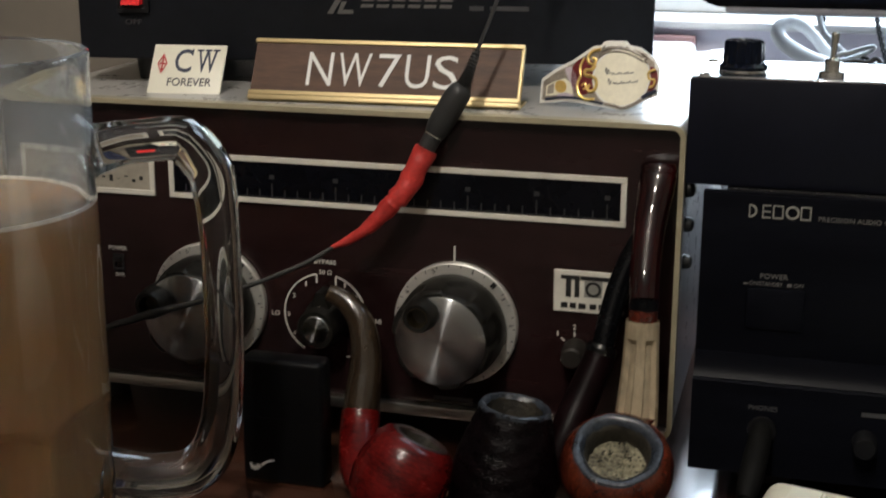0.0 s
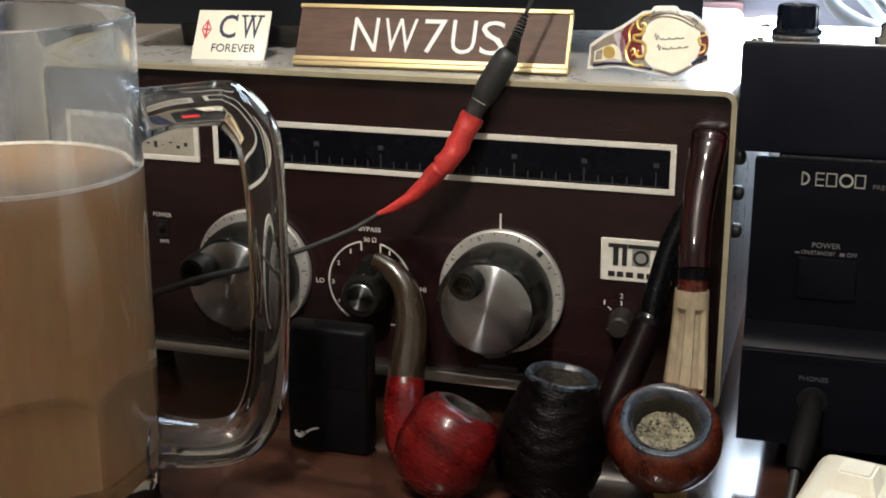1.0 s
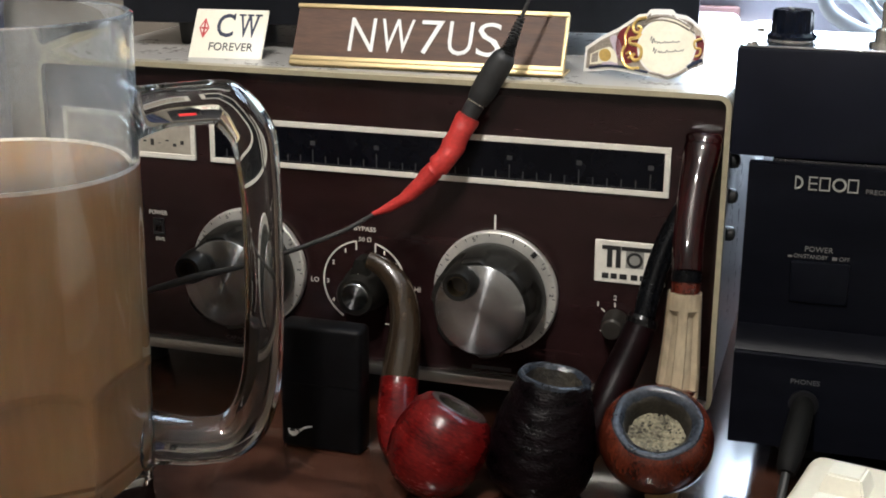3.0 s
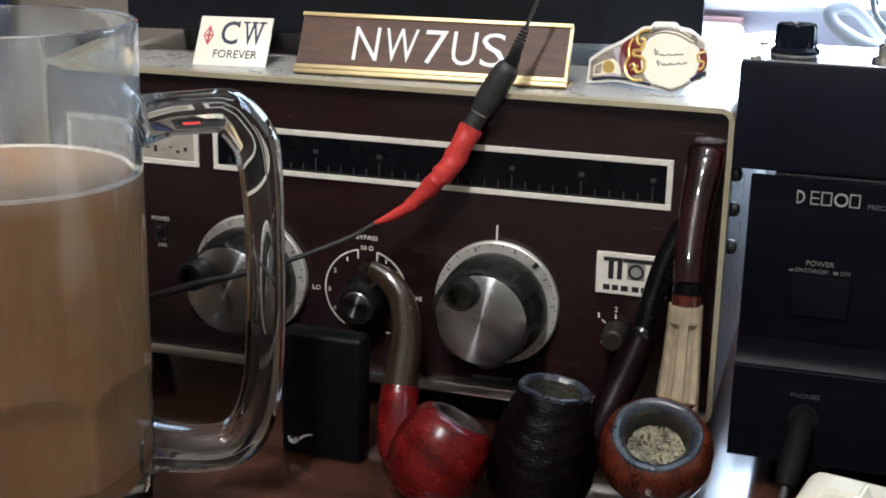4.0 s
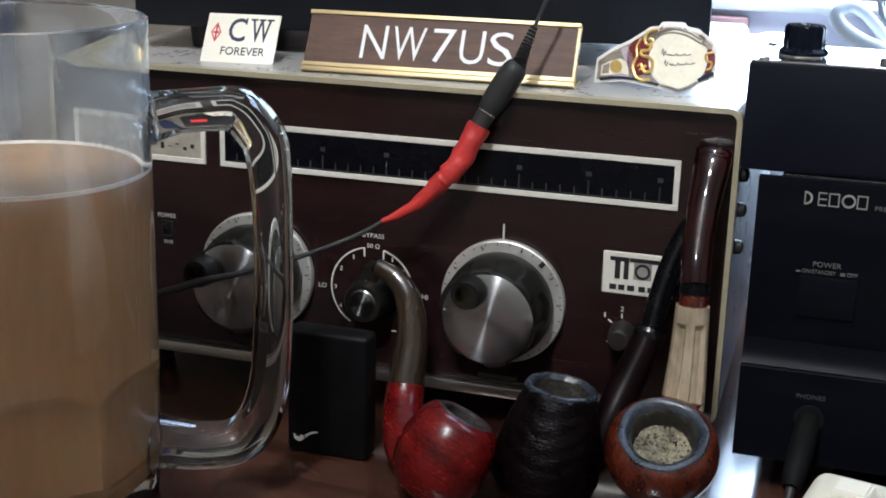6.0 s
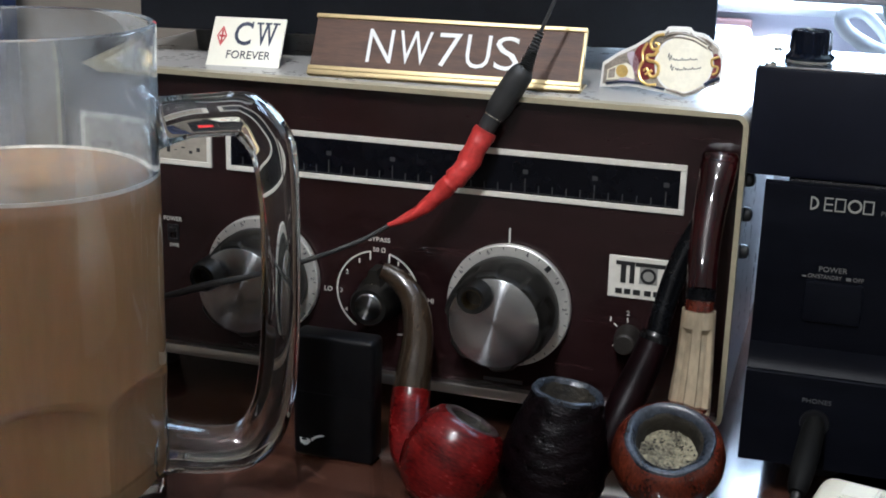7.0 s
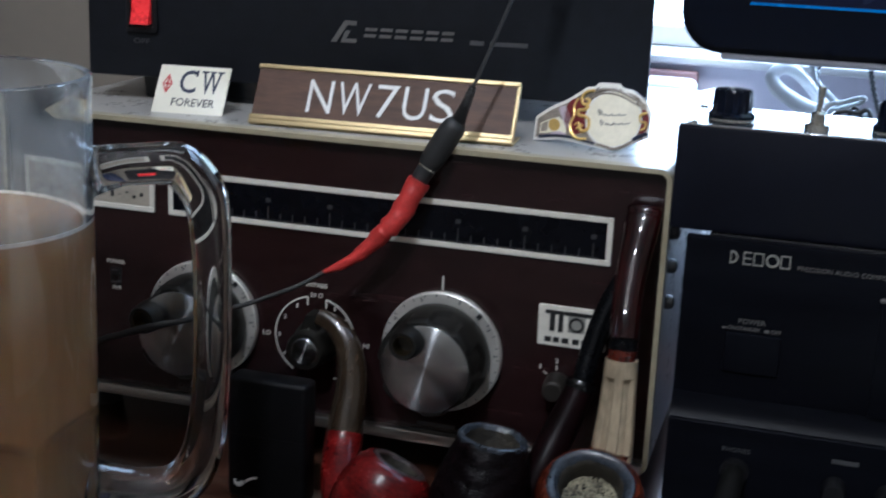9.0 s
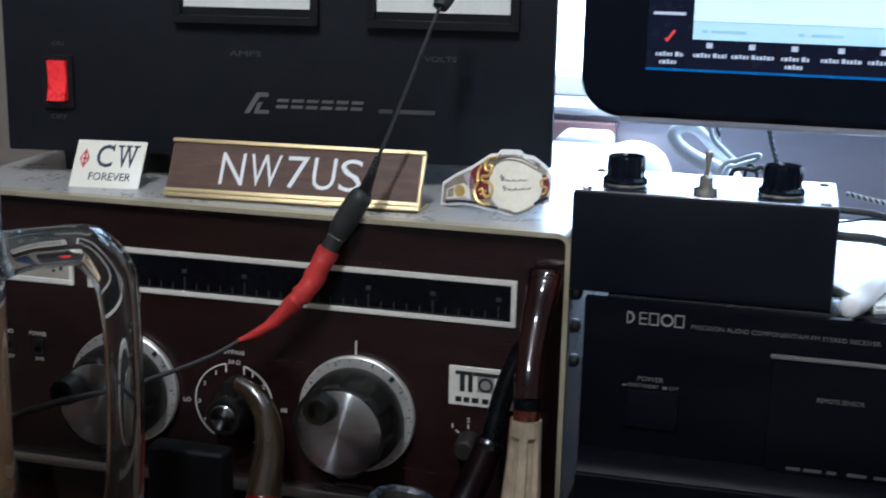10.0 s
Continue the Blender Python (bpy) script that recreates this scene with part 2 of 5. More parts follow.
    "ceiling": mat("dimmed_ceiling_paint", (0.42, 0.40, 0.37), 0.9, var=0.04, scale=10, bump=0.2, bscale=200),
    "carpet": mat("brown_carpet", (0.13, 0.10, 0.08), 0.95, var=0.3, scale=60, bump=0.6, bscale=500),
    "navy_cloth": mat("navy_fabric", (0.010, 0.014, 0.040), 0.9, var=0.25, scale=60, bump=0.4, bscale=900),
    "white_paint": mat("white_gloss_paint", (0.78, 0.78, 0.77), 0.4, var=0.04, scale=30),
    "bulb": mat("lit_bulb", (1.0, 0.80, 0.55), 0.4, var=0.02, emit=14),
    "outside": mat("bright_overcast_view", (0.86, 0.93, 1.0), 0.9, var=0.04, scale=2, emit=9.0),
    "screen_dark": mat("lit_screen_navy", (0.0045, 0.0055, 0.014), 0.25, var=0.2, scale=20, emit=0.9, spec=0.2),
    "screen_white": mat("lit_screen_white", (0.72, 0.90, 0.92), 0.25, var=0.03, scale=20, emit=0.8),
    "screen_bar": mat("lit_screen_pale_blue", (0.52, 0.74, 0.78), 0.25, var=0.03, scale=20, emit=0.7),
    "screen_blue": mat("lit_screen_blue_line", (0.008, 0.09, 0.27), 0.25, var=0.05, scale=20, emit=0.9),
    "screen_text": mat("lit_screen_caption", (0.52, 0.55, 0.62), 0.25, var=0.05, scale=20, emit=0.6),
    "screen_faint": mat("lit_screen_pale_caption", (0.36, 0.52, 0.57), 0.25, var=0.05, scale=20, emit=0.7),
    "screen_red": mat("lit_screen_red_icon", (0.65, 0.06, 0.05), 0.25, var=0.05, scale=20, emit=0.7),
    "neon": mat("lit_red_rocker", (0.62, 0.008, 0.012), 0.20, var=0.5, scale=70, col2=(0.95, 0.04, 0.04), emit=0.55),
    "blue_wire": mat("pale_grey_wire", (0.55, 0.58, 0.60), 0.4, var=0.1, scale=90),
}
# light soaks into the milk and comes out lower down
milk = M["coffee"].node_tree.nodes["Principled BSDF"]
milk.inputs["Subsurface Weight"].default_value = 0.7
milk.inputs["Subsurface Radius"].default_value = (1.0, 0.62, 0.36)
milk.inputs["Subsurface Scale"].default_value = 0.012
GLASS = glass("clear_handle_glass", (0.95, 0.965, 0.95), 0.0, 0.04)
MUG_GLASS = glass("smeared_mug_glass", (0.93, 0.95, 0.94), 0.0, 0.08, 0.24)

# ---------------------------------------------------------------- building helpers
WORLD = {}


def finish(bm, sharp=0.62):
    bm.normal_update()
    for f in bm.faces:
        f.smooth = True
    for e in bm.edges:
        if len(e.link_faces) == 2 and e.calc_face_angle(0) > sharp:
            e.smooth = False


def part(name, bm, material, parent=None, label="", m=None, sharp=0.62):
    """Link a bmesh as one mesh object under a thing or a part."""
    me = bpy.data.meshes.new(name)
    finish(bm, sharp)
    bm.to_mesh(me)
    bm.free()
    me.materials.append(M[material] if isinstance(material, str) else material)
    ob = new(name, me)
    if parent is not None:
        ob.parent = parent
        ob.matrix_parent_inverse = WORLD[parent.name].inverted()
    WORLD[ob.name] = m.copy() if m is not None else Matrix()
    ob.matrix_basis = WORLD[ob.name]
    if label:
        tagged(ob, label)
    return ob


def thing(name, label, category, at, group="", kind=""):
    """An Empty at the base of a thing, which parents its parts."""
    ob = new(name)
    ob.empty_display_size = 0.01
    ob.matrix_basis = Matrix.Translation(at)
    WORLD[ob.name] = Matrix.Translation(at)
    return tagged(ob, label, category, group, kind)


def solo(name, bm, material, label, category, kind="", group="", m=None, sharp=0.62):
    return tagged(part(name, bm, material, None, "", m, sharp), label, category, group, kind)


def block(lo, hi, bevel=0.0, seg=2, bm=None):
    """A box between two corners, with rounded edges."""
    out = bmesh.new() if bm is None else bm
    tmp = bmesh.new()
    bmesh.ops.create_cube(tmp, size=1)
    for v in tmp.verts:
        v.co = Vector([(lo[i] + hi[i]) / 2 + v.co[i] * (hi[i] - lo[i]) for i in range(3)])
    if bevel:
        bmesh.ops.bevel(tmp, geom=list(tmp.edges), offset=bevel, segments=seg, profile=0.5, affect="EDGES")
    merge(out, tmp)
    return out


def merge(out, tmp):
    verts = [out.verts.new(v.co) for v in tmp.verts]
    tmp.verts.index_update()
    for f in tmp.faces:
        out.faces.new([verts[v.index] for v in f.verts])
    tmp.free()


def lathe(profile, seg=40, bm=None, m=None, wave=None):
    """Turn (radius, height) pairs round the local z axis. wave(angle, r, z) shifts the radius."""
    out = bmesh.new() if bm is None else bm
    rings = []
    for r, z in profile:
        if r < 1e-6:
            p = Vector((0, 0, z))
            rings.append([out.verts.new(m @ p if m else p)])
            continue
        ring = []
        for k in range(seg):
            a = 2 * math.pi * k / seg
            q = r + (wave(a, r, z) if wave else 0)
            p = Vector((q * math.cos(a), q * math.sin(a), z))
            ring.append(out.verts.new(m @ p if m else p))
        rings.append(ring)
    for a, b in zip(rings, rings[1:]):
        for k in range(seg):
            j = (k + 1) % seg
            quad = [a[k % len(a)], a[j % len(a)], b[j % len(b)], b[k % len(b)]]
            quad = [v for n, v in enumerate(quad) if v not in quad[:n]]
            if len(quad) > 2:
                out.faces.new(quad)
    bmesh.ops.recalc_face_normals(out, faces=out.faces)
    return out


def smooth_path(points, steps=8):
    """A rounded line through points of (x, y, z, radius)."""
    p = [np.array(q, float) for q in points]
    p = [2 * p[0] - p[1]] + p + [2 * p[-1] - p[-2]]
    out = []
    for a, b, c, d in zip(p, p[1:], p[2:], p[3:]):
        for k in range(steps):
            t = k / steps
            out.append(0.5 * (2 * b + (c - a) * t + (2 * a - 5 * b + 4 * c - d) * t * t + (3 * b - a - 3 * c + d) * t ** 3))
    out.append(p[-2])
    return out


def tube(points, seg=14, steps=8, flat=None, bm=None, wave=None, caps=True):
    """Sweep a round section along points of (x, y, z, radius). flat(t): squash of the section along the way; wave(t, angle): factor on the radius."""
    out = bmesh.new() if bm is None else bm
    line = smooth_path(points, steps)
    side = None
    rings = []
    for n, q in enumerate(line):
        a, b = line[max(0, n - 1)][:3], line[min(len(line) - 1, n + 1)][:3]
        d = Vector(b - a).normalized()
        if side is None:
            side = d.cross(Vector((0, 1, 0.01))).normalized()
        side = (side - d * side.dot(d)).normalized()
        up = d.cross(side)
        t = n / (len(line) - 1)
        ring = []
        for k in range(seg):
            w = 2 * math.pi * k / seg
            r = q[3] * (wave(t, w) if wave else 1)
            ring.append(out.verts.new(Vector(q[:3]) + side * (r * math.cos(w)) + up * (r * math.sin(w) * (flat(t) if flat else 1))))
        rings.append(ring)
    for a, b in zip(rings, rings[1:]):
        for k in range(seg):
            j = (k + 1) % seg
            out.faces.new((a[k], a[j], b[j], b[k]))
    if caps:
        out.faces.new(rings[0][::-1])
        out.faces.new(rings[-1])
    bmesh.ops.recalc_face_normals(out, faces=out.faces)
    return out


def prism(outline, z0, z1, bm=None):
    """Extrude a flat outline of (x, y) from z0 to z1."""
    out = bmesh.new() if bm is None else bm
    low = [out.verts.new((x, y, z0)) for x, y in outline]
    top = [out.verts.new((x, y, z1)) for x, y in outline]
    n = len(outline)
    for k in range(n):
        j = (k + 1) % n
        out.faces.new((low[k], low[j], top[j], top[k]))
    out.faces.new(top)
    out.faces.new(low[::-1])
    bmesh.ops.recalc_face_normals(out, faces=out.faces)
    return out


def ring_arc(cx, cy, r0, r1, a0, a1, z0, z1, n=24, bm=None):
    """A flat arc band between two angles in degrees."""
    out = bmesh.new() if bm is None else bm
    cols = []
    for k in range(n + 1):
        a = radians(a0 + (a1 - a0) * k / n)
        cols.append([out.verts.new((cx + r * math.cos(a), cy + r * math.sin(a), z)) for r, z in ((r0, z0), (r1, z0), (r1, z1), (r0, z1))])
    for a, b in zip(cols, cols[1:]):
        for k in range(4):
            j = (k + 1) % 4
            out.faces.new((a[k], a[j], b[j], b[k]))
    out.faces.new(cols[0])
    out.faces.new(cols[-1][::-1])
    bmesh.ops.recalc_face_normals(out, faces=out.faces)
    return out


def words(text, x, y, w, h, z0=0.0, z1=0.0003, shear=0.0, bold=0.0, bm=None):
    """Letters of the built-in font, made to fill a width and height from the corner (x, y), as raised mesh."""
    cu = bpy.data.curves.new("letters", "FONT")
    cu.body, cu.fill_mode, cu.extrude, cu.offset, cu.resolution_u = text, "BOTH", 0.5, bold, 3
    ob = bpy.data.objects.new("letters", cu)
    scene.collection.objects.link(ob)
    me = bpy.data.meshes.new_from_object(ob.evaluated_get(bpy.context.evaluated_depsgraph_get()))
    out = bmesh.new()
    out.from_mesh(me)
    scene.collection.objects.unlink(ob)
    bpy.data.objects.remove(ob)
    bpy.data.curves.remove(cu)
    bpy.data.meshes.remove(me)
    xs, ys = [v.co.x for v in out.verts], [v.co.y for v in out.verts]
    for v in out.verts:
        v.co.z = z1 if v.co.z > 0 else z0
        v.co.y = y + (v.co.y - min(ys)) / (max(ys) - min(ys)) * h
        v.co.x = x + (v.co.x - min(xs)) / (max(xs) - min(xs)) * w + shear * (v.co.y - y)
    if bm is not None:
        merge(bm, out)
        return bm
    return out


def legends(parent, material, m, items, label=""):
    """Each printed word or mark is a part of its own. items: (text, x, y, width, height); no text makes a plain bar."""
    for text, x, y, w, h in items:
        bm = words(text, x, y, w, h) if text else block((x, y, 0), (x + w, y + h, 0.0003))
        part("lettering" if text else "printed_bar", bm, material, parent, label, m)


def repeat(name, first, parent, m):
    """Another object on the same mesh under the same parent."""
    o = new(name, first.data)
    o.parent = parent
    o.matrix_parent_inverse = WORLD[parent.name].inverted()
    o.matrix_basis = m
    return o


def upright(x, y, z):
    """A plane that faces the viewer's side (-y): local x to the right, local y up, local z towards the viewer."""
    return pose(x, y, z, 90, 0, 0)

# ---------------------------------------------------------------- the room
solo("floor", block((-1.9, -2.3, -0.80), (1.9, 0.525, -0.76)), "carpet", "brown carpet floor under the desk", "floor", "structure")
# unseen ceiling, side and rear walls close the room; their dark colour limits fill
solo("ceiling", block((-1.9, -2.3, 1.62), (1.9, 0.525, 1.66)), "ceiling", "unseen ceiling over the room, darkened to cut bounced light", "ceiling", "structure")
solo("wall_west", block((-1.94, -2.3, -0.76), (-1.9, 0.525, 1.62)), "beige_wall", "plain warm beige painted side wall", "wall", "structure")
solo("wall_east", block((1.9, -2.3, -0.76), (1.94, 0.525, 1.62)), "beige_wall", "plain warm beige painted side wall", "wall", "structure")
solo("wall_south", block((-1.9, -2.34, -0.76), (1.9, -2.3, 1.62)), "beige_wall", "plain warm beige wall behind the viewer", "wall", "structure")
# back wall in four pieces round the window opening
WX0, WX1, WZ0, WZ1, WY = -0.02, 1.0, 0.1625, 1.25, 0.405
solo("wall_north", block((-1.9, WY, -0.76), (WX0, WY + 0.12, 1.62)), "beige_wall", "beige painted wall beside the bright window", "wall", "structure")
solo("wall_north_right", block((WX1, WY, -0.76), (1.9, WY + 0.12, 1.62)), "wall", "lilac-grey wall beside the bright window", "wall", "structure")
solo("wall_north_below", block((WX0, WY, -0.76), (WX1, WY + 0.12, WZ0 - 0.0185)), "wall", "lilac-grey wall under the window sill", "wall", "structure")
solo("wall_north_above", block((WX0, WY, WZ1), (WX1, WY + 0.12, 1.62)), "wall", "lilac-grey wall above the window", "wall", "structure")
win = thing("window_1", "white framed window blown out by daylight", "window", (0.5, WY, WZ0), kind="structure")
part("window_sill", block((WX0 - 0.03, WY - 0.015, WZ0 - 0.0180), (WX1 + 0.03, WY + 0.10, WZ0 - 0.0120), 0.002), "white_paint", win)
wf = block((WX0, WY + 0.05, WZ0 - 0.012), (WX0 + 0.04, WY + 0.09, WZ1), 0.003)
block((WX1 - 0.04, WY + 0.05, WZ0 - 0.012), (WX1, WY + 0.09, WZ1), 0.003, bm=wf)
block((WX0 + 0.04, WY + 0.05, WZ0 - 0.012), (WX1 - 0.04, WY + 0.09, WZ0 + 0.004), 0.003, bm=wf)
block((WX0 + 0.04, WY + 0.05, WZ1 - 0.04), (WX1 - 0.04, WY + 0.09, WZ1), 0.003, bm=wf)
part("window_frame", wf, "white_paint", win)
solo("backdrop", block((-1.2, 1.6, -0.8), (2.4, 1.62, 2.4)), "outside", "pale overcast brightness outside the window", "backdrop", "structure")
# added panel that stands in for a pinkish patch of the wall
solo("pink_wall_panel", block((0.030, 0.385, DESK), (0.128, 0.397, 0.1400), 0.002), "pink", "added dusty pink panel for the pinkish patch of wall", "folder")
solo("dark_curtain", tube([(-0.48, 0.345, -0.2, 0.035), (-0.485, 0.345, 0.4, 0.035), (-0.48, 0.345, 1.2, 0.04)], 24, 6, wave=lambda t, w: 1 + 0.18 * math.sin(5 * w)),
     "navy_cloth", "dark navy curtain hanging by the wall", "curtain")

# ceiling lamp with two lit bulbs
cl = thing("ceiling_lamp", "ceiling lamp with two warm lit bulbs", "lamp", (0.075, -1.025, 1.62))
part("canopy", lathe([(0, 0), (0.07, 0), (0.06, 0.025), (0, 0.03)], 32), "white", cl, m=pose(0.075, -1.025, 1.588))
part("arm", tube([(0.10, -0.85, 1.50, 0.008), (0.075, -1.025, 1.58, 0.008), (0.05, -1.20, 1.50, 0.008)], 10), "chrome", cl)
for bx, by in ((0.10, -0.85), (0.05, -1.20)):
    part("bulb", lathe([(0, 0), (0.012, 0.001), (0.026, 0.014), (0.030, 0.03), (0.024, 0.05), (0.014, 0.07), (0, 0.072)], 20), "bulb", cl, m=pose(bx, by, 1.425))

# ---------------------------------------------------------------- desk
desk = thing("desk", "glossy dark brown wooden desk with visible grain", "desk", (0, 0, -0.76))
part("desktop", block((-1.1, -0.34, DESK - 0.03), (1.25, 0.400, DESK), 0.004), "desk", desk)
for lx, ly in ((-1.05, -0.30), (1.18, -0.30), (-1.05, 0.35), (1.18, 0.35)):
    part("leg", block((lx, ly, -0.76), (lx + 0.05, ly + 0.04, DESK - 0.03), 0.003), "desk", desk)

# ---------------------------------------------------------------- antenna tuner
TX0, TX1, TZ0, TZ1, TD = -0.1716, 0.1588, 0.0008, 0.1442, 0.262
tuner = thing("antenna_tuner", "brown-faced radio tuner in a grey metal cabinet", "tuner", (0, 0.1, DESK))


def shell(x0, x1, z0, z1, y0, y1, r, wall):
    """A sleeve with rounded corners, open at the front."""
    def loop(a0, a1, b0, b1, rr):
        pts = []
        for cx, cz, s in ((a1 - rr, b1 - rr, 0), (a0 + rr, b1 - rr, 90), (a0 + rr, b0 + rr, 180), (a1 - rr, b0 + rr, 270)):
            for k in range(6):
                w = radians(s + 18 * k)
                pts.append((cx + rr * math.cos(w), cz + rr * math.sin(w)))
        return pts
    out = bmesh.new()
    o, i = loop(x0, x1, z0, z1, r), loop(x0 + wall, x1 - wall, z0 + wall, z1 - wall, max(0.001, r - wall))
    rows = [[out.verts.new((x, y, z)) for x, z in pts] for pts, y in ((o, y1), (o, y0 + 0.0006), (o, y0), (i, y0), (i, y0 + 0.012))]
    n = len(o)
    for a, b in zip(rows, rows[1:]):
        for k in range(n):
            j = (k + 1) % n
            out.faces.new((a[k], a[j], b[j], b[k]))
    out.faces.new(rows[0])
    bmesh.ops.recalc_face_normals(out, faces=out.faces)
    return out


part("cabinet", shell(TX0, TX1, TZ0, TZ1, -0.0035, TD, 0.006, 0.0022), "cabinet", tuner)
part("front_edge", shell(TX0 - 0.0001, TX1 + 0.0001, TZ0 - 0.0001, TZ1 + 0.0001, -0.0039, 0.0030, 0.006, 0.0023), "edge", tuner, "front edge with warm lamplight in its colour")
face = part("front_panel", block((TX0 + 0.0022, 0.0, TZ0 + 0.0022), (TX1 - 0.0022, 0.006, TZ1 - 0.0022)), "face", tuner)
part("bottom_trim", block((TX0 + 0.003, -0.0048, TZ0 - 0.0006), (TX1 - 0.003, 0.0004, 0.0054), 0.0005), "silver", tuner, "satin aluminium strip")
for fx in (-0.14, 0.125):
    for fy in (0.03, 0.225):
        part("foot", lathe([(0, 0), (0.009, 0), (0.011, 0.0195), (0, 0.0195)], 20), "rubber", tuner, m=pose(fx, fy, DESK))


def frame_ring(x0, z0, x1, z1, w, d):
    out = block((x0, z0, 0), (x1, z0 + w, d), 0.0002, 1)
    block((x0, z1 - w, 0), (x1, z1, d), 0.0002, 1, bm=out)
    block((x0, z0 + w, 0), (x0 + w, z1 - w, d), 0.0002, 1, bm=out)
    block((x1 - w, z0 + w, 0), (x1, z1 - w, d), 0.0002, 1, bm=out)
    return out


UP = upright(0, 0, 0)
dial = part("dial_window", block((-0.0825, 0.0990, 0.0003), (0.1330, 0.1182, 0.0008)), "window", tuner, "black dial window", m=UP)
part("dial_frame", frame_ring(-0.0843, 0.0974, 0.1345, 0.1197, 0.0026, 0.0012), "trim", dial, m=UP)
short_tick = part("tick_mark", block((-0.00025, 0, 0), (0.00025, 0.0032, 0.0002)), "dial_print", dial, m=UP @ Matrix.Translation((-0.0755, 0.1010, 0.0008)))
long_tick = part("tick_mark", block((-0.00025, 0, 0), (0.00025, 0.0062, 0.0002)), "dial_print", dial, m=UP @ Matrix.Translation((-0.0629, 0.1010, 0.0008)))
for k in range(33):
    if k not in (0, 2):
        repeat("tick_mark", long_tick if k % 5 == 2 else short_tick, dial, UP @ Matrix.Translation((-0.0755 + 0.0063 * k, 0.1010, 0.0008)))
    if k % 5 == 2:
        part("printed_bar", block((-0.0012, 0, 0), (0.0012, 0.0020, 0.0002)), "dial_print", dial, m=UP @ Matrix.Translation((-0.0755 + 0.0063 * k, 0.1092, 0.0008)))
part("base_line", block((-0.0775, 0.1006, 0.0008), (0.1290, 0.1009, 0.0010)), "dial_print", dial, m=UP)
meter = part("meter_window", block((-0.157, 0.0990, 0.0003), (-0.0945, 0.1182, 0.0008)), "meter", tuner, "aged cream meter scale", m=UP)
part("meter_frame", frame_ring(-0.1590, 0.0974, -0.0920, 0.1197, 0.0026, 0.0012), "trim", meter, m=UP)
for k in range(14):
    mx = -0.152 + 0.0040 * k
    part("printed_bar", block((mx, 0.1035 + 0.0012 * (k % 3), 0.0008), (mx + 0.0018, 0.1050 + 0.0016 * (k % 2), 0.0010)), "dark", meter, m=UP)

legends(face, "print", UP, [
    ("POWER", -0.1193, 0.0686, 0.0098, 0.0021), ("SWR", -0.1165, 0.0552, 0.0050, 0.0019), ("FWD", -0.1345, 0.0686, 0.0060, 0.0021), ("REV", -0.1345, 0.0552, 0.0060, 0.0019),
    ("BYPASS", -0.0115, 0.0698, 0.0108, 0.0021), ("50 \u03a9", -0.0092, 0.0647, 0.0062, 0.0022), ("LO", -0.0338, 0.0424, 0.0040, 0.0023), ("HI", 0.0185, 0.0424, 0.0028, 0.0023),
    ("1", -0.0163, 0.0583, 0.0007, 0.0021), ("2", -0.0229, 0.0521, 0.0014, 0.0021), ("3", -0.0259, 0.0425, 0.0014, 0.0021), ("4", -0.0232, 0.0333, 0.0014, 0.0021),
    ("1", 0.0032, 0.0590, 0.0007, 0.0021), ("2", 0.0085, 0.0535, 0.0014, 0.0021), ("1", 0.1052, 0.0448, 0.0007, 0.0022), ("2", 0.1124, 0.0484, 0.0015, 0.0022),
    ("", 0.05655, 0.0745, 0.0008, 0.0087), ("", 0.0035, 0.0243, 0.0033, 0.0007)])
for a0, a1, end in ((101, 238, 101), (8, 74, 74)):
    arc = ring_arc(-0.0066, 0.0443, 0.0202, 0.0209, a0, a1, 0, 0.0003, 26)
    ax, az = -0.0066 + 0.0205 * math.cos(radians(end)), 0.0443 + 0.0205 * math.sin(radians(end))
    block((ax - 0.00035, az - 0.0042, 0), (ax + 0.00035, az, 0.0003), bm=arc)
    part("range_arc", arc, "print", face, m=UP)
for a in (142, 96, 218):
    part("tick_mark", block((-0.0003, 0.0066, 0), (0.0003, 0.0088, 0.0003)), "print", face, m=upright(0.1140, 0, 0.0385) @ Matrix.Rotation(radians(a - 90), 4, "Z"))
legends(face, "dim_print", UP, [("CAPACITOR", -0.0802, 0.0076, 0.0175, 0.0020), ("", 0.047, 0.0078, 0.019, 0.0018)], "faint grey print")

for sx in (-0.1143, -0.1315):
    sw = part("slide_switch", frame_ring(sx - 0.0030, 0.0585, sx + 0.0030, 0.0668, 0.0012, 0.0008), "black", tuner, m=UP)
    part("slider", block((sx - 0.0017, 0.0632, 0.0002), (sx + 0.0017, 0.0655, 0.0022), 0.0003), "black", sw, m=UP)


def tuning_knob(cx, cz, hole):
    """A large knob: silver graduated skirt, dented grey body, spun aluminium cap and a finger spinner."""
    K = upright(cx, 0, cz)

    def dent(a, r, z):
        """Broad finger scallops cut into the front half of the body."""
        if r < 0.0212 or z < 0.010:
            return 0
        w = abs((a * 6 / (2 * math.pi) + 0.30) % 1 - 0.5) * 2
        k = min(1, max(0, (0.62 - w) / 0.16))
        reach = min(1, max(0, (z - 0.0125 - 0.006 * w) / 0.003))
        return -0.0015 * k * k * (3 - 2 * k) * reach

    body_line = [(0, 0.0045), (0.0236, 0.0045), (0.0246, 0.006), (0.0246, 0.010)] + [(0.0246 - 0.0010 * k / 15, 0.011 + 0.001 * k) for k in range(16)] + [(0.0231, 0.0280), (0.0220, 0.0290), (0.0206, 0.0289), (0, 0.0285)]
    kn = part("tuning_knob", lathe(body_line, 160, wave=dent), "knob", tuner, "worn grey knob body with finger scallops", m=K)
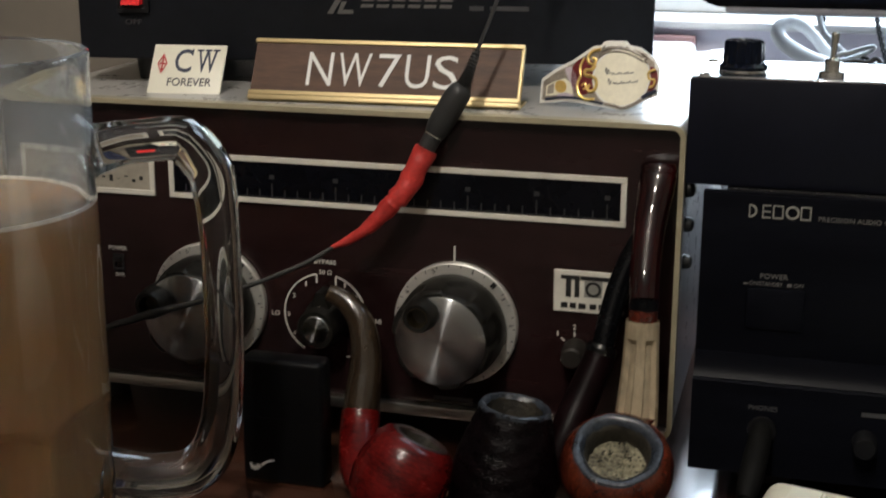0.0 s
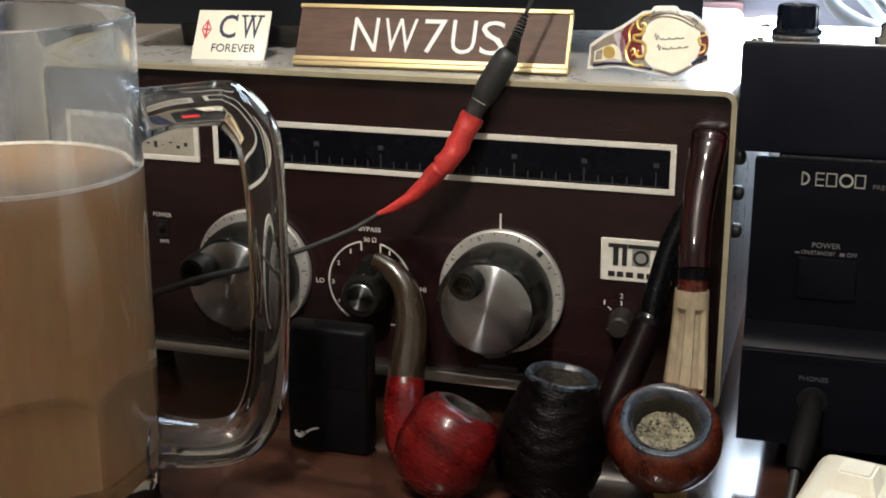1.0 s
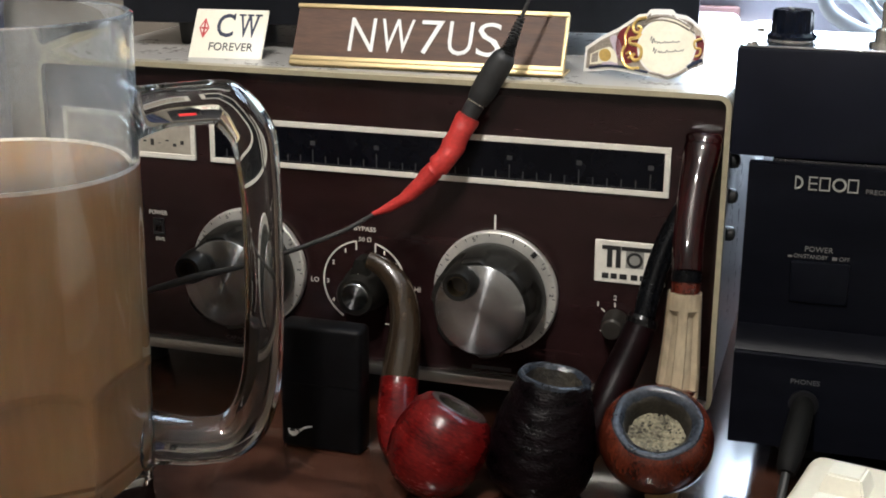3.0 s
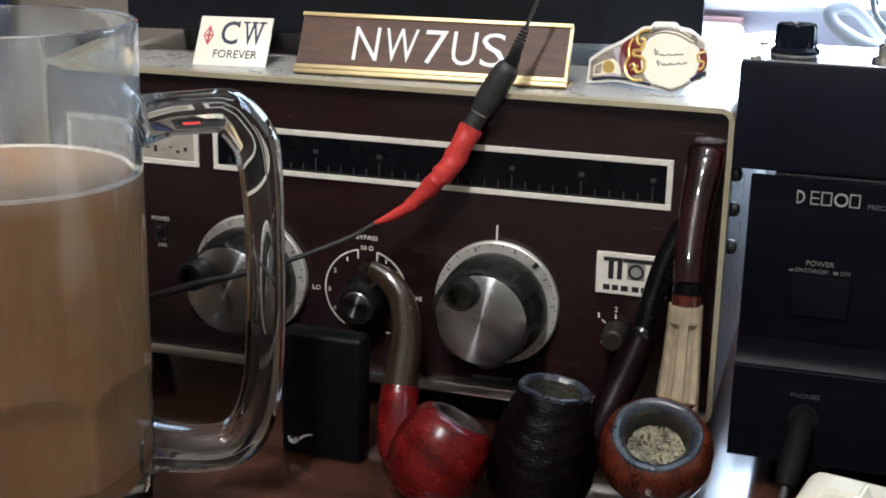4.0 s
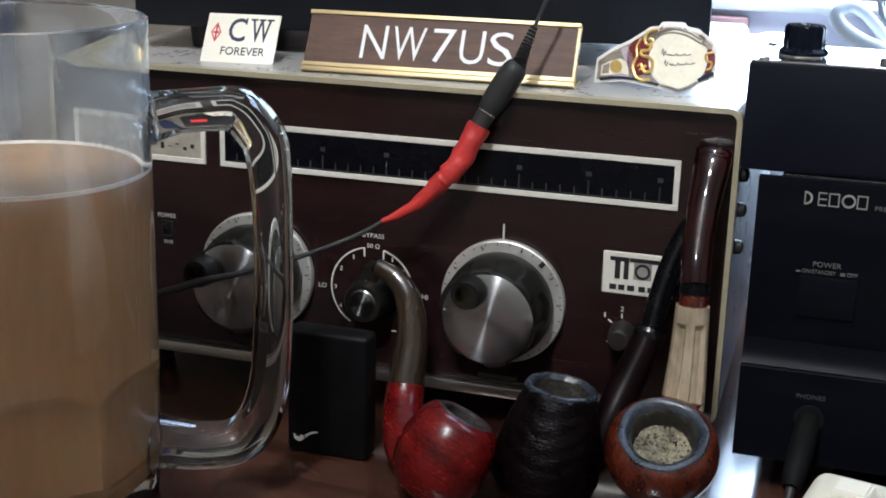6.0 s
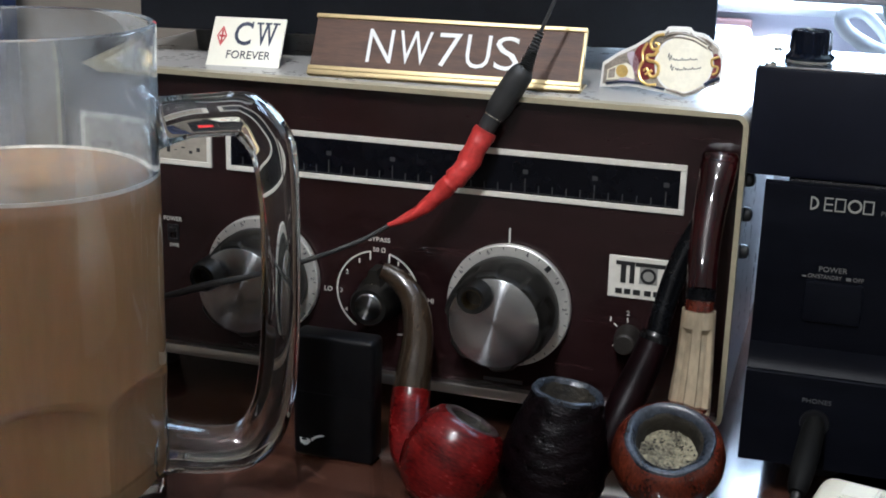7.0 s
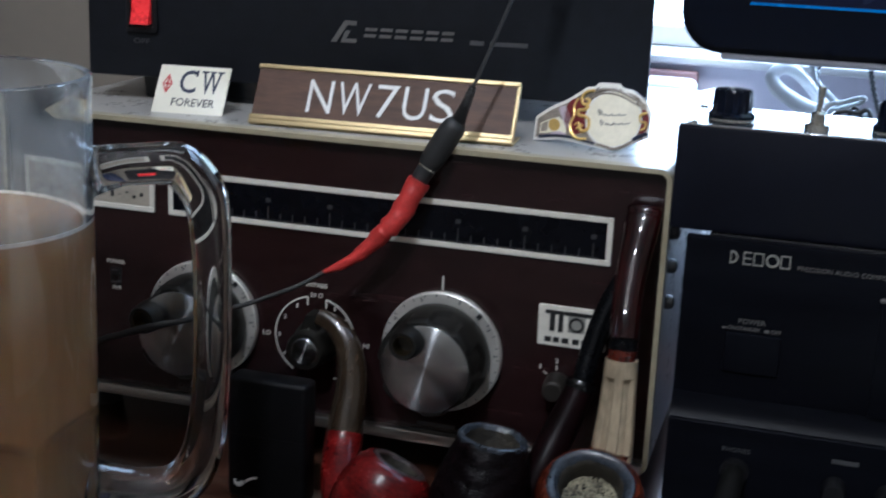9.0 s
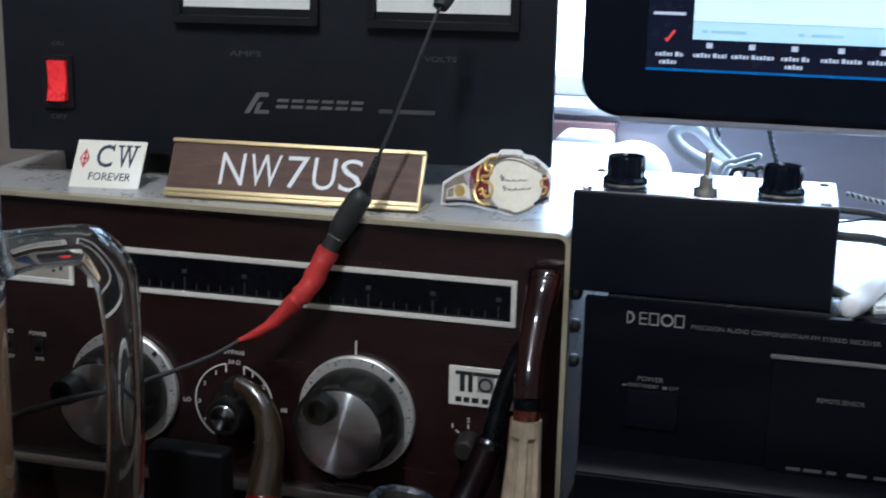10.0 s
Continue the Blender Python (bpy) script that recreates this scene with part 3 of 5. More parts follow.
    part("skirt", lathe([(0.0225, 0.0040), (0.0286, 0.0042), (0.0292, 0.0036), (0.0294, 0.0010), (0.0225, 0.0010)], 96), "skirt", kn, "silver graduated skirt", m=K)
    first = None
    for k in range(30):
        at = K @ Matrix.Rotation(2 * math.pi * (k + 0.5) / 30, 4, "Z") @ Matrix.Translation((0, 0.0278, 0.0043))
        if first is None:
            first = part("graduation", block((-0.00016, -0.0006, 0), (0.00016, 0.0006, 0.00015)), "dark", kn, m=at)
        else:
            repeat("graduation", first, kn, at)
    part("index_block", block((-0.0011, -0.0018, 0), (0.0011, 0.0010, 0.0003)), "dark", kn, m=K @ Matrix.Rotation(radians(-42), 4, "Z") @ Matrix.Translation((0, 0.0275, 0.0043)))
    for text, turn in (("3", -58), ("2", -86), ("4", -18), ("5", 22), ("6", 58)):
        part("numeral", words(text, -0.0006, -0.0009, 0.0012, 0.0018, 0, 0.0002), "dark", kn, m=K @ Matrix.Rotation(radians(turn), 4, "Z") @ Matrix.Translation((0, 0.0268, 0.0043)))
    part("cap", lathe([(0.0, 0.0298), (0.0120, 0.0297), (0.0202, 0.0295), (0.0207, 0.0292), (0.0207, 0.0282)], 96), "spun", kn, "spun aluminium cap with radial sheen", m=K)
    hx, hz = hole
    sp = part("finger_spinner", lathe([(0.0042, 0.030), (0.0046, 0.0372), (0.0062, 0.0374), (0.0070, 0.0358), (0.0078, 0.0292), (0.0078, 0.0240)], 28), "knob", kn, "dark finger spinner", m=upright(hx, 0, hz))
    part("spinner_bush", lathe([(0.0045, 0.0368), (0.0043, 0.0369), (0.0041, 0.0300), (0.0040, 0.0294)], 24), "brass", sp, "brass bush", m=upright(hx, 0, hz))
    part("spinner_hole", lathe([(0, 0.0306), (0.0043, 0.0306), (0.0043, 0.0300)], 20), "dark", sp, m=upright(hx, 0, hz))


tuning_knob(0.0582, 0.0470, (0.0499, 0.0595))
tuning_knob(-0.0650, 0.0470, (-0.0800, 0.0540))

bk = part("selector_knob", lathe([(0, 0.001), (0.0115, 0.001), (0.0112, 0.004), (0.0100, 0.006), (0.0096, 0.016), (0.0086, 0.0178), (0, 0.0178)], 48), "knob", tuner, "dark pointer selector knob", m=upright(-0.0050, 0, 0.0428))
part("pointer", prism([(-0.0062, 0.003), (0.0062, 0.003), (0.0022, 0.0165), (-0.0016, 0.0165)], 0.002, 0.0125), "knob", bk, m=upright(-0.0050, 0, 0.0428))
part("cap", lathe([(0, 0.0184), (0.0062, 0.0183), (0.0067, 0.0178), (0.0067, 0.0170)], 48), "spun", bk, "small spun aluminium cap", m=upright(-0.0050, 0, 0.0428))
part("pointer_dot", prism([(-0.0007, 0.0085), (0.0007, 0.0085), (0, 0.0102)], 0.0125, 0.0128), "print", bk, m=upright(-0.0050, 0, 0.0428))
part("antenna_switch", lathe([(0, 0.0005), (0.0060, 0.0005), (0.0057, 0.0060), (0.0048, 0.0120), (0.0040, 0.0128), (0, 0.0130)], 24), "worn_knob", tuner, "small worn grey knob", m=upright(0.1140, 0, 0.0385))
badge = part("badge", block((0.1032, 0.0567, 0.0), (0.1350, 0.0763, 0.0009), 0.0004, 1), "trim", tuner, "cream maker's badge with dark emblem", m=UP)
em = block((0.1065, 0.0722, 0.0009), (0.1150, 0.0740, 0.0012))
block((0.1088, 0.0640, 0.0009), (0.1112, 0.0722, 0.0012), bm=em)
block((0.1128, 0.0640, 0.0009), (0.1150, 0.0722, 0.0012), bm=em)
block((0.1152, 0.0722, 0.0009), (0.1300, 0.0740, 0.0012), bm=em)
ring_arc(0.1212, 0.0680, 0.0024, 0.0036, 0, 360, 0.0009, 0.0012, 30, em)
for k, ww in enumerate((0.0030, 0.0028, 0.0032)):
    block((0.1068 + 0.0040 * k, 0.0588, 0.0009), (0.1068 + 0.0040 * k + ww, 0.0612, 0.0012), bm=em)
for k in range(3):
    block((0.1198 + 0.0040 * k, 0.0588, 0.0009), (0.1228 + 0.0040 * k, 0.0612, 0.0012), bm=em)
part("emblem", em, "dark", badge, m=UP)
part("emblem_plate", block((0.1172, 0.0642, 0.0009), (0.1252, 0.0720, 0.0010)), "mark", badge, "grey square behind the ring", m=UP)
for sz in (0.1132, 0.0975, 0.0805):
    part("side_screw", lathe([(0.0033, 0), (0.0033, 0.0020), (0.0028, 0.0036), (0.0013, 0.0044), (0, 0.0045)], 18), "rubber", tuner, m=pose(TX1 - 0.0004, 0.012, sz, 0, 90, 0))

# ---------------------------------------------------------------- power supply on the tuner
SW, SZ0, SZ1 = 0.2884, 0.1567, 0.2850
PF = Matrix.Translation((-0.1513, 0.040, 0)) @ Matrix.Rotation(radians(9.6), 4, "Z")
PU = PF @ Matrix.Rotation(radians(90), 4, "X")
ps = thing("power_supply", "large black bench power supply with red lit switch", "power supply", (0, 0.15, TZ1))
part("case", block((0, 0, SZ0), (SW, 0.19, SZ1), 0.0018), "supply", ps, m=PF)
for fx in (0.030, SW - 0.030):
    for fy in (0.022, 0.165):
        part("foot", lathe([(0, 0), (0.0065, 0), (0.0080, SZ0 - TZ1 + 0.0006), (0, SZ0 - TZ1 + 0.0006)], 18), "rubber", ps, m=PF @ pose(fx, fy, TZ1))
rk = part("rocker_switch", frame_ring(0.0214, 0.1800, 0.0376, 0.2075, 0.0024, 0.0022), "black", ps, "black rocker surround", m=PU)
part("well", block((0.0236, 0.1822, -0.001), (0.0354, 0.2053, 0.0004)), "black", rk, m=PU)
rl = bmesh.new()
prof = [(0.0, 0.0062), (0.0060, 0.0036), (0.0110, 0.0028), (0.0206, 0.0040)]
rows = [[rl.verts.new((x, h, d)) for x in (-0.0047, 0.0047) for d in (0.0004, dd)] for h, dd in prof]
for a, b in zip(rows, rows[1:]):
    for i, j in ((0, 1), (1, 3), (3, 2), (2, 0)):
        rl.faces.new((a[i], a[j], b[j], b[i]))
rl.faces.new((rows[0][0], rows[0][2], rows[0][3], rows[0][1]))
rl.faces.new((rows[-1][0], rows[-1][1], rows[-1][3], rows[-1][2]))
bmesh.ops.recalc_face_normals(rl, faces=rl.faces)
part("lit_rocker", rl, "neon", rk, "glowing red rocker", m=PU @ Matrix.Translation((0.0293, 0.1842, 0)))
legends(ps, "dim_print", PU, [("ON", 0.0266, 0.2122, 0.0062, 0.0026), ("OFF", 0.0245, 0.1740, 0.0085, 0.0026), ("AMPS", 0.1205, 0.2098, 0.0165, 0.0028), ("VOLTS", 0.2215, 0.2098, 0.0165, 0.0028), ("", 0.1985, 0.1826, 0.0070, 0.0022), ("", 0.2085, 0.1826, 0.0190, 0.0022)], "faint grey print")
part("maker_mark", prism([(0.1278, 0.1804), (0.1306, 0.1804), (0.1362, 0.1892), (0.1408, 0.1892), (0.1408, 0.1914), (0.1346, 0.1914)], 0, 0.0004), "tick", ps, m=PU)
part("maker_mark", prism([(0.1328, 0.1804), (0.1408, 0.1804), (0.1408, 0.1824), (0.1356, 0.1824), (0.1378, 0.1864), (0.1352, 0.1864)], 0, 0.0004), "tick", ps, m=PU)
for k in range(6):
    x0 = 0.1446 + 0.0078 * k
    mark = prism([(x0, 0.1836), (x0 + 0.0060, 0.1836), (x0 + 0.0064, 0.1852), (x0 + 0.0004, 0.1852)], 0, 0.0004)
    prism([(x0 + 0.0006, 0.1868), (x0 + 0.0066, 0.1868), (x0 + 0.0070, 0.1884), (x0 + 0.0010, 0.1884)], 0, 0.0004, mark)
    part("maker_mark", mark, "tick", ps, m=PU)
for mx0, mx1 in ((0.0924, 0.1673), (0.1921, 0.2690)):
    mt = part("panel_meter", frame_ring(mx0, 0.2264, mx1, 0.2770, 0.0040, 0.0050), "black", ps, "black framed panel meter", m=PU)
    part("meter_face", block((mx0 + 0.004, 0.2304, 0.0004), (mx1 - 0.004, 0.2730, 0.0012)), "black", mt, m=PU)
    part("meter_scale", block((mx0 + 0.0050, 0.2345, 0.0012), (mx1 - 0.0045, 0.2715, 0.0018)), "paper", mt, "white meter scale", m=PU)

# ---------------------------------------------------------------- nameplate and cards on the tuner
np_x, np_w, np_len = 0.0182, 0.1290, 0.0308
NP = Matrix.Translation((np_x, 0.0128, TZ1)) @ Matrix.Rotation(radians(3.0), 4, "Z") @ Matrix.Rotation(radians(90 - 31), 4, "X")
npl = thing("nameplate", "walnut desk nameplate with gold rails, leaning back", "nameplate", (np_x, 0.02, TZ1))
part("insert", block((-np_w / 2 + 0.0006, 0.0016, 0.0003), (np_w / 2 - 0.0012, np_len - 0.0012, 0.0020), 0.0003, 1), "walnut", npl, m=NP)
rails = block((-np_w / 2, 0.0, -0.0014), (np_w / 2, np_len, 0.0), 0.0003, 1)
part("back_plate", rails, "gold", npl, m=NP)
part("lower_rail", block((-np_w / 2, 0.0, 0.0), (np_w / 2, 0.0022, 0.0030), 0.0005), "gold", npl, "gold rail", m=NP)
part("lower_lip", block((-np_w / 2, 0.0022, 0.0020), (np_w / 2, 0.0045, 0.0029), 0.0004), "gold", npl, m=NP)
part("upper_rail", block((-np_w / 2, np_len - 0.0022, 0.0), (np_w / 2, np_len, 0.0030), 0.0005), "gold", npl, "gold rail", m=NP)
part("end_rail", block((np_w / 2 - 0.0014, 0.0022, 0.0001), (np_w / 2, np_len - 0.0022, 0.0027), 0.0003), "gold", npl, m=NP)
part("base_foot", block((-np_w / 2, 0.0, 0.0), (np_w / 2, 0.0200, 0.0012), 0.0003, 1), "gold", npl, m=pose(np_x, 0.0128, TZ1, 0, 0, 3.0))
for text, lx, lw in (("N", -0.0370, 0.0120), ("W", -0.0222, 0.0156), ("7", -0.0032, 0.0106), ("U", 0.0100, 0.0114), ("S", 0.0236, 0.0112)):
    part("lettering", words(text, lx, 0.0078, lw, 0.0166, 0.0020, 0.0024, bold=-0.006), "white_letter", npl, "engraved white letter", m=NP)

CW = Matrix.Translation((-0.0850, 0.0192, TZ1)) @ Matrix.Rotation(radians(8), 4, "Z") @ Matrix.Rotation(radians(90 - 38), 4, "X")
cw = thing("desk_card", "small ivory card with dark lettering, leaning back", "card", (-0.085, 0.025, TZ1))
part("plate", block((-0.0184, 0.0, -0.0014), (0.0184, 0.0276, 0.0), 0.0005), "card", cw, m=CW)
part("stand", block((-0.012, 0.001, -0.0155), (0.012, 0.0022, -0.0014)), "card", cw, m=CW)
cl2 = words("C", -0.0066, 0.0118, 0.0086, 0.0130, 0, 0.0003, bold=0.006)
words("W", 0.0047, 0.0118, 0.0096, 0.0130, 0, 0.0003, bold=0.006, bm=cl2)
for sx, sy, sw in ((0.0038, 0.0239, 0.0034), (0.0080, 0.0239, 0.0032), (0.0120, 0.0239, 0.0034)):
    block((sx, sy, 0), (sx + sw, sy + 0.0009, 0.0003), bm=cl2)
block((0.0013, 0.0214, 0), (0.0021, 0.0250, 0.0003), bm=cl2)
part("large_letters", cl2, "navy", cw, m=CW)
part("small_letters", words("FOREVER", -0.0088, 0.0042, 0.0220, 0.0044, 0, 0.0003), "ink", cw, m=CW)
em = bmesh.new()
o = [(-0.0128, 0.0108), (-0.0102, 0.0165), (-0.0128, 0.0222), (-0.0154, 0.0165)]
i = [(-0.0128, 0.0124), (-0.0109, 0.0165), (-0.0128, 0.0206), (-0.0147, 0.0165)]
vo, vi = [em.verts.new((x, y, 0.0003)) for x, y in o], [em.verts.new((x, y, 0.0003)) for x, y in i]
for k in range(4):
    j = (k + 1) % 4
    em.faces.new((vo[k], vo[j], vi[j], vi[k]))
block((-0.0132, 0.0128, 0), (-0.0124, 0.0202, 0.0003), bm=em)
block((-0.0143, 0.0160, 0), (-0.0113, 0.0170, 0.0003), bm=em)
part("diamond_emblem", em, "red_print", cw, "red diamond emblem", m=CW)


# cigar band: a die-cut paper label that stands bent on the cabinet
def band_point(u, v, lift=0.0):
    """u across, v up in metres; the label bulges towards the viewer in its middle and leans back."""
    k = u - 0.035
    return Vector((0.0895 + u, 0.0255 + 9.0 * k * k - lift + 0.35 * v, TZ1 + 0.0002 + v))


def band_layer(top, low, lift, thick, n=44):
    us = np.linspace(top[0][0], top[-1][0], n)
    out = bmesh.new()
    cols = []
    for u in us:
        a, b = np.interp(u, *zip(*low)), np.interp(u, *zip(*top))
        cols.append([out.verts.new(band_point(u, v, l)) for v, l in ((a, lift), (b, lift), (b, lift - thick), (a, lift - thick))])
    for a, b in zip(cols, cols[1:]):
        for k in range(4):
            j = (k + 1) % 4
            out.faces.new((a[k], a[j], b[j], b[k]))
    out.faces.new(cols[0])
    out.faces.new(cols[-1][::-1])
    bmesh.ops.recalc_face_normals(out, faces=out.faces)
    return out


TOP = [(-0.0022, 0.0108), (0.0054, 0.0163), (0.0133, 0.0206), (0.0195, 0.0250), (0.0224, 0.0272), (0.0262, 0.0277), (0.0272, 0.0294), (0.0290, 0.0298), (0.0365, 0.0300), (0.0380, 0.0296),
       (0.0390, 0.0281), (0.0437, 0.0275), (0.0468, 0.0254), (0.0505, 0.0226), (0.0530, 0.0180)]
LOW = [(-0.0022, 0.0), (0.0061, 0.0014), (0.0116, 0.0026), (0.0170, 0.0024), (0.0230, 0.0018), (0.0290, 0.0014), (0.0340, 0.0006), (0.0378, 0.0), (0.0416, 0.0012), (0.0473, 0.0045), (0.0530, 0.0068)]
band = thing("cigar_band", "die-cut white paper cigar band with gold and maroon print", "label", (0.116, 0.026, TZ1))
part("paper", band_layer(TOP, LOW, 0.0, 0.0005), "paper", band)
part("ground", band_layer([(-0.0010, 0.0098)] + [(u, v - 0.0016) for u, v in TOP[1:-1]], [(-0.0010, 0.0017)] + [(u, v + 0.0015) for u, v in LOW[1:-1]], 0.0003, 0.0002), "silver_foil", band)


def oval(cu, cv, ru, rv, lift, n=28):
    us = [cu - ru * math.cos(math.pi * k / n) for k in range(n + 1)]
    top = [(u, cv + rv * math.sqrt(max(0.0004, 1 - ((u - cu) / ru) ** 2))) for u in us]
    low = [(u, cv - rv * math.sqrt(max(0.0004, 1 - ((u - cu) / ru) ** 2))) for u in us]
    return band_layer(top, low, lift, 0.0002, 30)


def scroll(pts, r, lift):
    return tube([(*band_point(u, v, lift), r) for u, v in pts], 6, 5)


part("maroon_field", oval(0.0190, 0.0140, 0.0062, 0.0080, 0.0005), "maroon", band)
part("maroon_field", oval(0.0494, 0.0140, 0.0030, 0.0052, 0.0005), "maroon", band)
part("lilac_ribbon", band_layer([(0.0098, 0.0168), (0.0125, 0.0178), (0.0150, 0.0150), (0.0170, 0.0100)], [(0.0098, 0.0155), (0.0115, 0.0125), (0.0135, 0.0088), (0.0170, 0.0068)], 0.0005, 0.0002, 16), "lilac_foil", band)
part("side_plate", band_layer([(0.0008, 0.0082), (0.0050, 0.0106), (0.0100, 0.0124), (0.0128, 0.0110), (0.0146, 0.0070)], [(0.0008, 0.0036), (0.0060, 0.0046), (0.0110, 0.0054), (0.0146, 0.0058)], 0.0006, 0.0002, 20), "cream", band)
part("side_shade", band_layer([(0.0016, 0.0080), (0.0048, 0.0098)], [(0.0016, 0.0046), (0.0048, 0.0054)], 0.0008, 0.0002, 6), "silver_foil", band)
part("side_seal", oval(0.0082, 0.0086, 0.0030, 0.0027, 0.0009), "gold_foil", band)
part("lower_ribbon", band_layer([(0.0070, 0.0052), (0.0110, 0.0062), (0.0150, 0.0056)], [(0.0070, 0.0030), (0.0110, 0.0038), (0.0150, 0.0036)], 0.0007, 0.0002, 12), "lilac_foil", band)
part("medallion_edge", oval(0.0362, 0.0143, 0.0132, 0.0126, 0.0007), "paper", band)
part("medallion", oval(0.0363, 0.0143, 0.0124, 0.0118, 0.0009), "cream", band)
part("crest", band_layer([(0.0280, 0.0284), (0.0300, 0.0290), (0.0355, 0.0292), (0.0375, 0.0287)], [(0.0280, 0.0270), (0.0300, 0.0276), (0.0355, 0.0278), (0.0375, 0.0272)], 0.0006, 0.0002, 14), "paper", band)
# gold scrollwork beside the medallion
for pts, r in (([(0.0262, 0.0262), (0.0226, 0.0252), (0.0206, 0.0226), (0.0212, 0.0200), (0.0236, 0.0196), (0.0242, 0.0216), (0.0226, 0.0222)], 0.0007),
               ([(0.0242, 0.0194), (0.0226, 0.0172), (0.0196, 0.0166), (0.0200, 0.0146), (0.0232, 0.0142), (0.0252, 0.0126), (0.0250, 0.0090), (0.0226, 0.0078), (0.0212, 0.0092), (0.0224, 0.0106)], 0.0008),
               ([(0.0178, 0.0140), (0.0164, 0.0104), (0.0176, 0.0062), (0.0210, 0.0042), (0.0250, 0.0046)], 0.0007),
               ([(0.0188, 0.0220), (0.0172, 0.0180), (0.0178, 0.0140)], 0.0006),
               ([(0.0184, 0.0100), (0.0200, 0.0112), (0.0206, 0.0094), (0.0194, 0.0084)], 0.0005),
               ([(0.0512, 0.0180), (0.0484, 0.0168), (0.0488, 0.0142), (0.0510, 0.0136), (0.0508, 0.0112), (0.0490, 0.0104)], 0.0006)):
    part("gold_scroll", scroll(pts, r, 0.0010), "gold_foil", band)
part("dark_scroll", scroll([(0.0446, 0.0252), (0.0470, 0.0236), (0.0462, 0.0218), (0.0480, 0.0206)], 0.0005, 0.0010), "silver_foil", band)
for u0, w, v, rise, h in ((0.0290, 0.0020, 0.0152, 0.0006, 0.0030), (0.0314, 0.0106, 0.0154, 0.0010, 0.0009), (0.0306, 0.0016, 0.0110, 0.0004, 0.0026), (0.0328, 0.0112, 0.0113, 0.0014, 0.0010)):
    part("script_line", tube([(*band_point(u0 + w * k, v + rise * k + h * (0.5 + 0.5 * math.sin(w * 5200 * k)) * (1.1 - 0.5 * k) * (0.7 + 0.5 * math.sin(w * 1900 * k)), 0.0010), 0.00016) for k in np.linspace(0, 1, 60)], 5, 1), "ink", band)
for u0, w, v in ((0.0318, 0.0080, 0.0196), (0.0348, 0.0052, 0.0082)):
    part("printed_bar", band_layer([(u0, v + 0.0012), (u0 + w / 2, v + 0.0018), (u0 + w, v + 0.0012)], [(u0, v), (u0 + w / 2, v + 0.0006), (u0 + w, v)], 0.0010, 0.0001, 10), "cream", band)
for d in (0.0008, 0.0024):
    part("top_scroll", scroll([(0.0256, 0.0252 - d), (0.0292, 0.0273 - d), (0.0345, 0.0278 - d), (0.0400, 0.0266 - d), (0.0456, 0.0238 - d)], 0.00042, 0.0009), "silver_foil", band)
part("low_scroll", scroll([(0.0010, 0.0022), (0.0090, 0.0040), (0.0160, 0.0044), (0.0230, 0.0038), (0.0290, 0.0030)], 0.0006, 0.0008), "navy", band)
part("low_scroll", scroll([(0.0300, 0.0030), (0.0345, 0.0022), (0.0380, 0.0014), (0.0420, 0.0028), (0.0456, 0.0050)], 0.0006, 0.0008), "silver_foil", band)
part("low_scroll", scroll([(0.0462, 0.0058), (0.0492, 0.0078), (0.0522, 0.0090)], 0.0008, 0.0008), "navy", band)

# ---------------------------------------------------------------- test clip with its lead
clip = thing("test_clip", "red-sleeved test clip on a thin black lead", "test clip", (0.03, -0.012, 0.10))
part("sleeve", tube([(0.0462, -0.0085, 0.1292, 0.0052), (0.0425, -0.0105, 0.1215, 0.0052), (0.0387, -0.0125, 0.1131, 0.0051), (0.0345, -0.0145, 0.1075, 0.0049), (0.0312, -0.0150, 0.1040, 0.0044),
                     (0.0255, -0.0155, 0.0978, 0.0037), (0.0195, -0.0162, 0.0922, 0.0029), (0.0120, -0.0172, 0.0872, 0.0021), (0.0045, -0.0185, 0.0836, 0.0011)], 18, 6,
             wave=lambda t, w: 1 + 0.06 * math.sin(38 * t) * math.cos(2 * w) + 0.025 * math.sin(71 * t + 2 * math.sin(w)) - (0.10 if 0.40 < t < 0.44 else 0)), "red_rubber", clip, "red shrink sleeve with creases")
body = part("clip_body", tube([(0.0452, -0.0085, 0.1275, 0.0040), (0.0472, -0.0075, 0.1318, 0.0042), (0.0490, -0.0070, 0.1350, 0.0043)], 18, 4), "rubber", clip)
part("collar", tube([(0.0489, -0.0071, 0.1348, 0.0046), (0.0493, -0.0069, 0.1356, 0.0046)], 18, 2), "chrome", body, "bright collar")
part("grip", tube([(0.0493, -0.0069, 0.1356, 0.0047), (0.0515, -0.0062, 0.1397, 0.0056), (0.0545, -0.0055, 0.1450, 0.0058), (0.0580, -0.0050, 0.1510, 0.0057), (0.0606, -0.0045, 0.1550, 0.0052), (0.0622, -0.0042, 0.1572, 0.0034)], 18, 6), "rubber", body)
part("strain_relief", tube([(0.0618, -0.0042, 0.1566, 0.0036), (0.0630, -0.0030, 0.1608, 0.0030), (0.0645, -0.0016, 0.1655, 0.0024), (0.0666, 0.0008, 0.1722, 0.0017)], 12, 14,
                           wave=lambda t, w: 1.16 if int(t * 42) % 3 == 0 else 0.80), "rubber", body)
part("upper_lead", tube([(0.0655, -0.0004, 0.1690, 0.00085), (0.0707, 0.006, 0.1849, 0.00085), (0.0790, 0.018, 0.2129, 0.00085), (0.0840, 0.028, 0.2319, 0.00085), (0.0864, 0.034, 0.2408, 0.0009)], 8, 8), "rubber", clip)
part("upper_plug", tube([(0.0862, 0.0335, 0.2400, 0.0036), (0.0872, 0.037, 0.2440, 0.0047), (0.0880, 0.0435, 0.2485, 0.0048)], 14, 4), "rubber", clip)
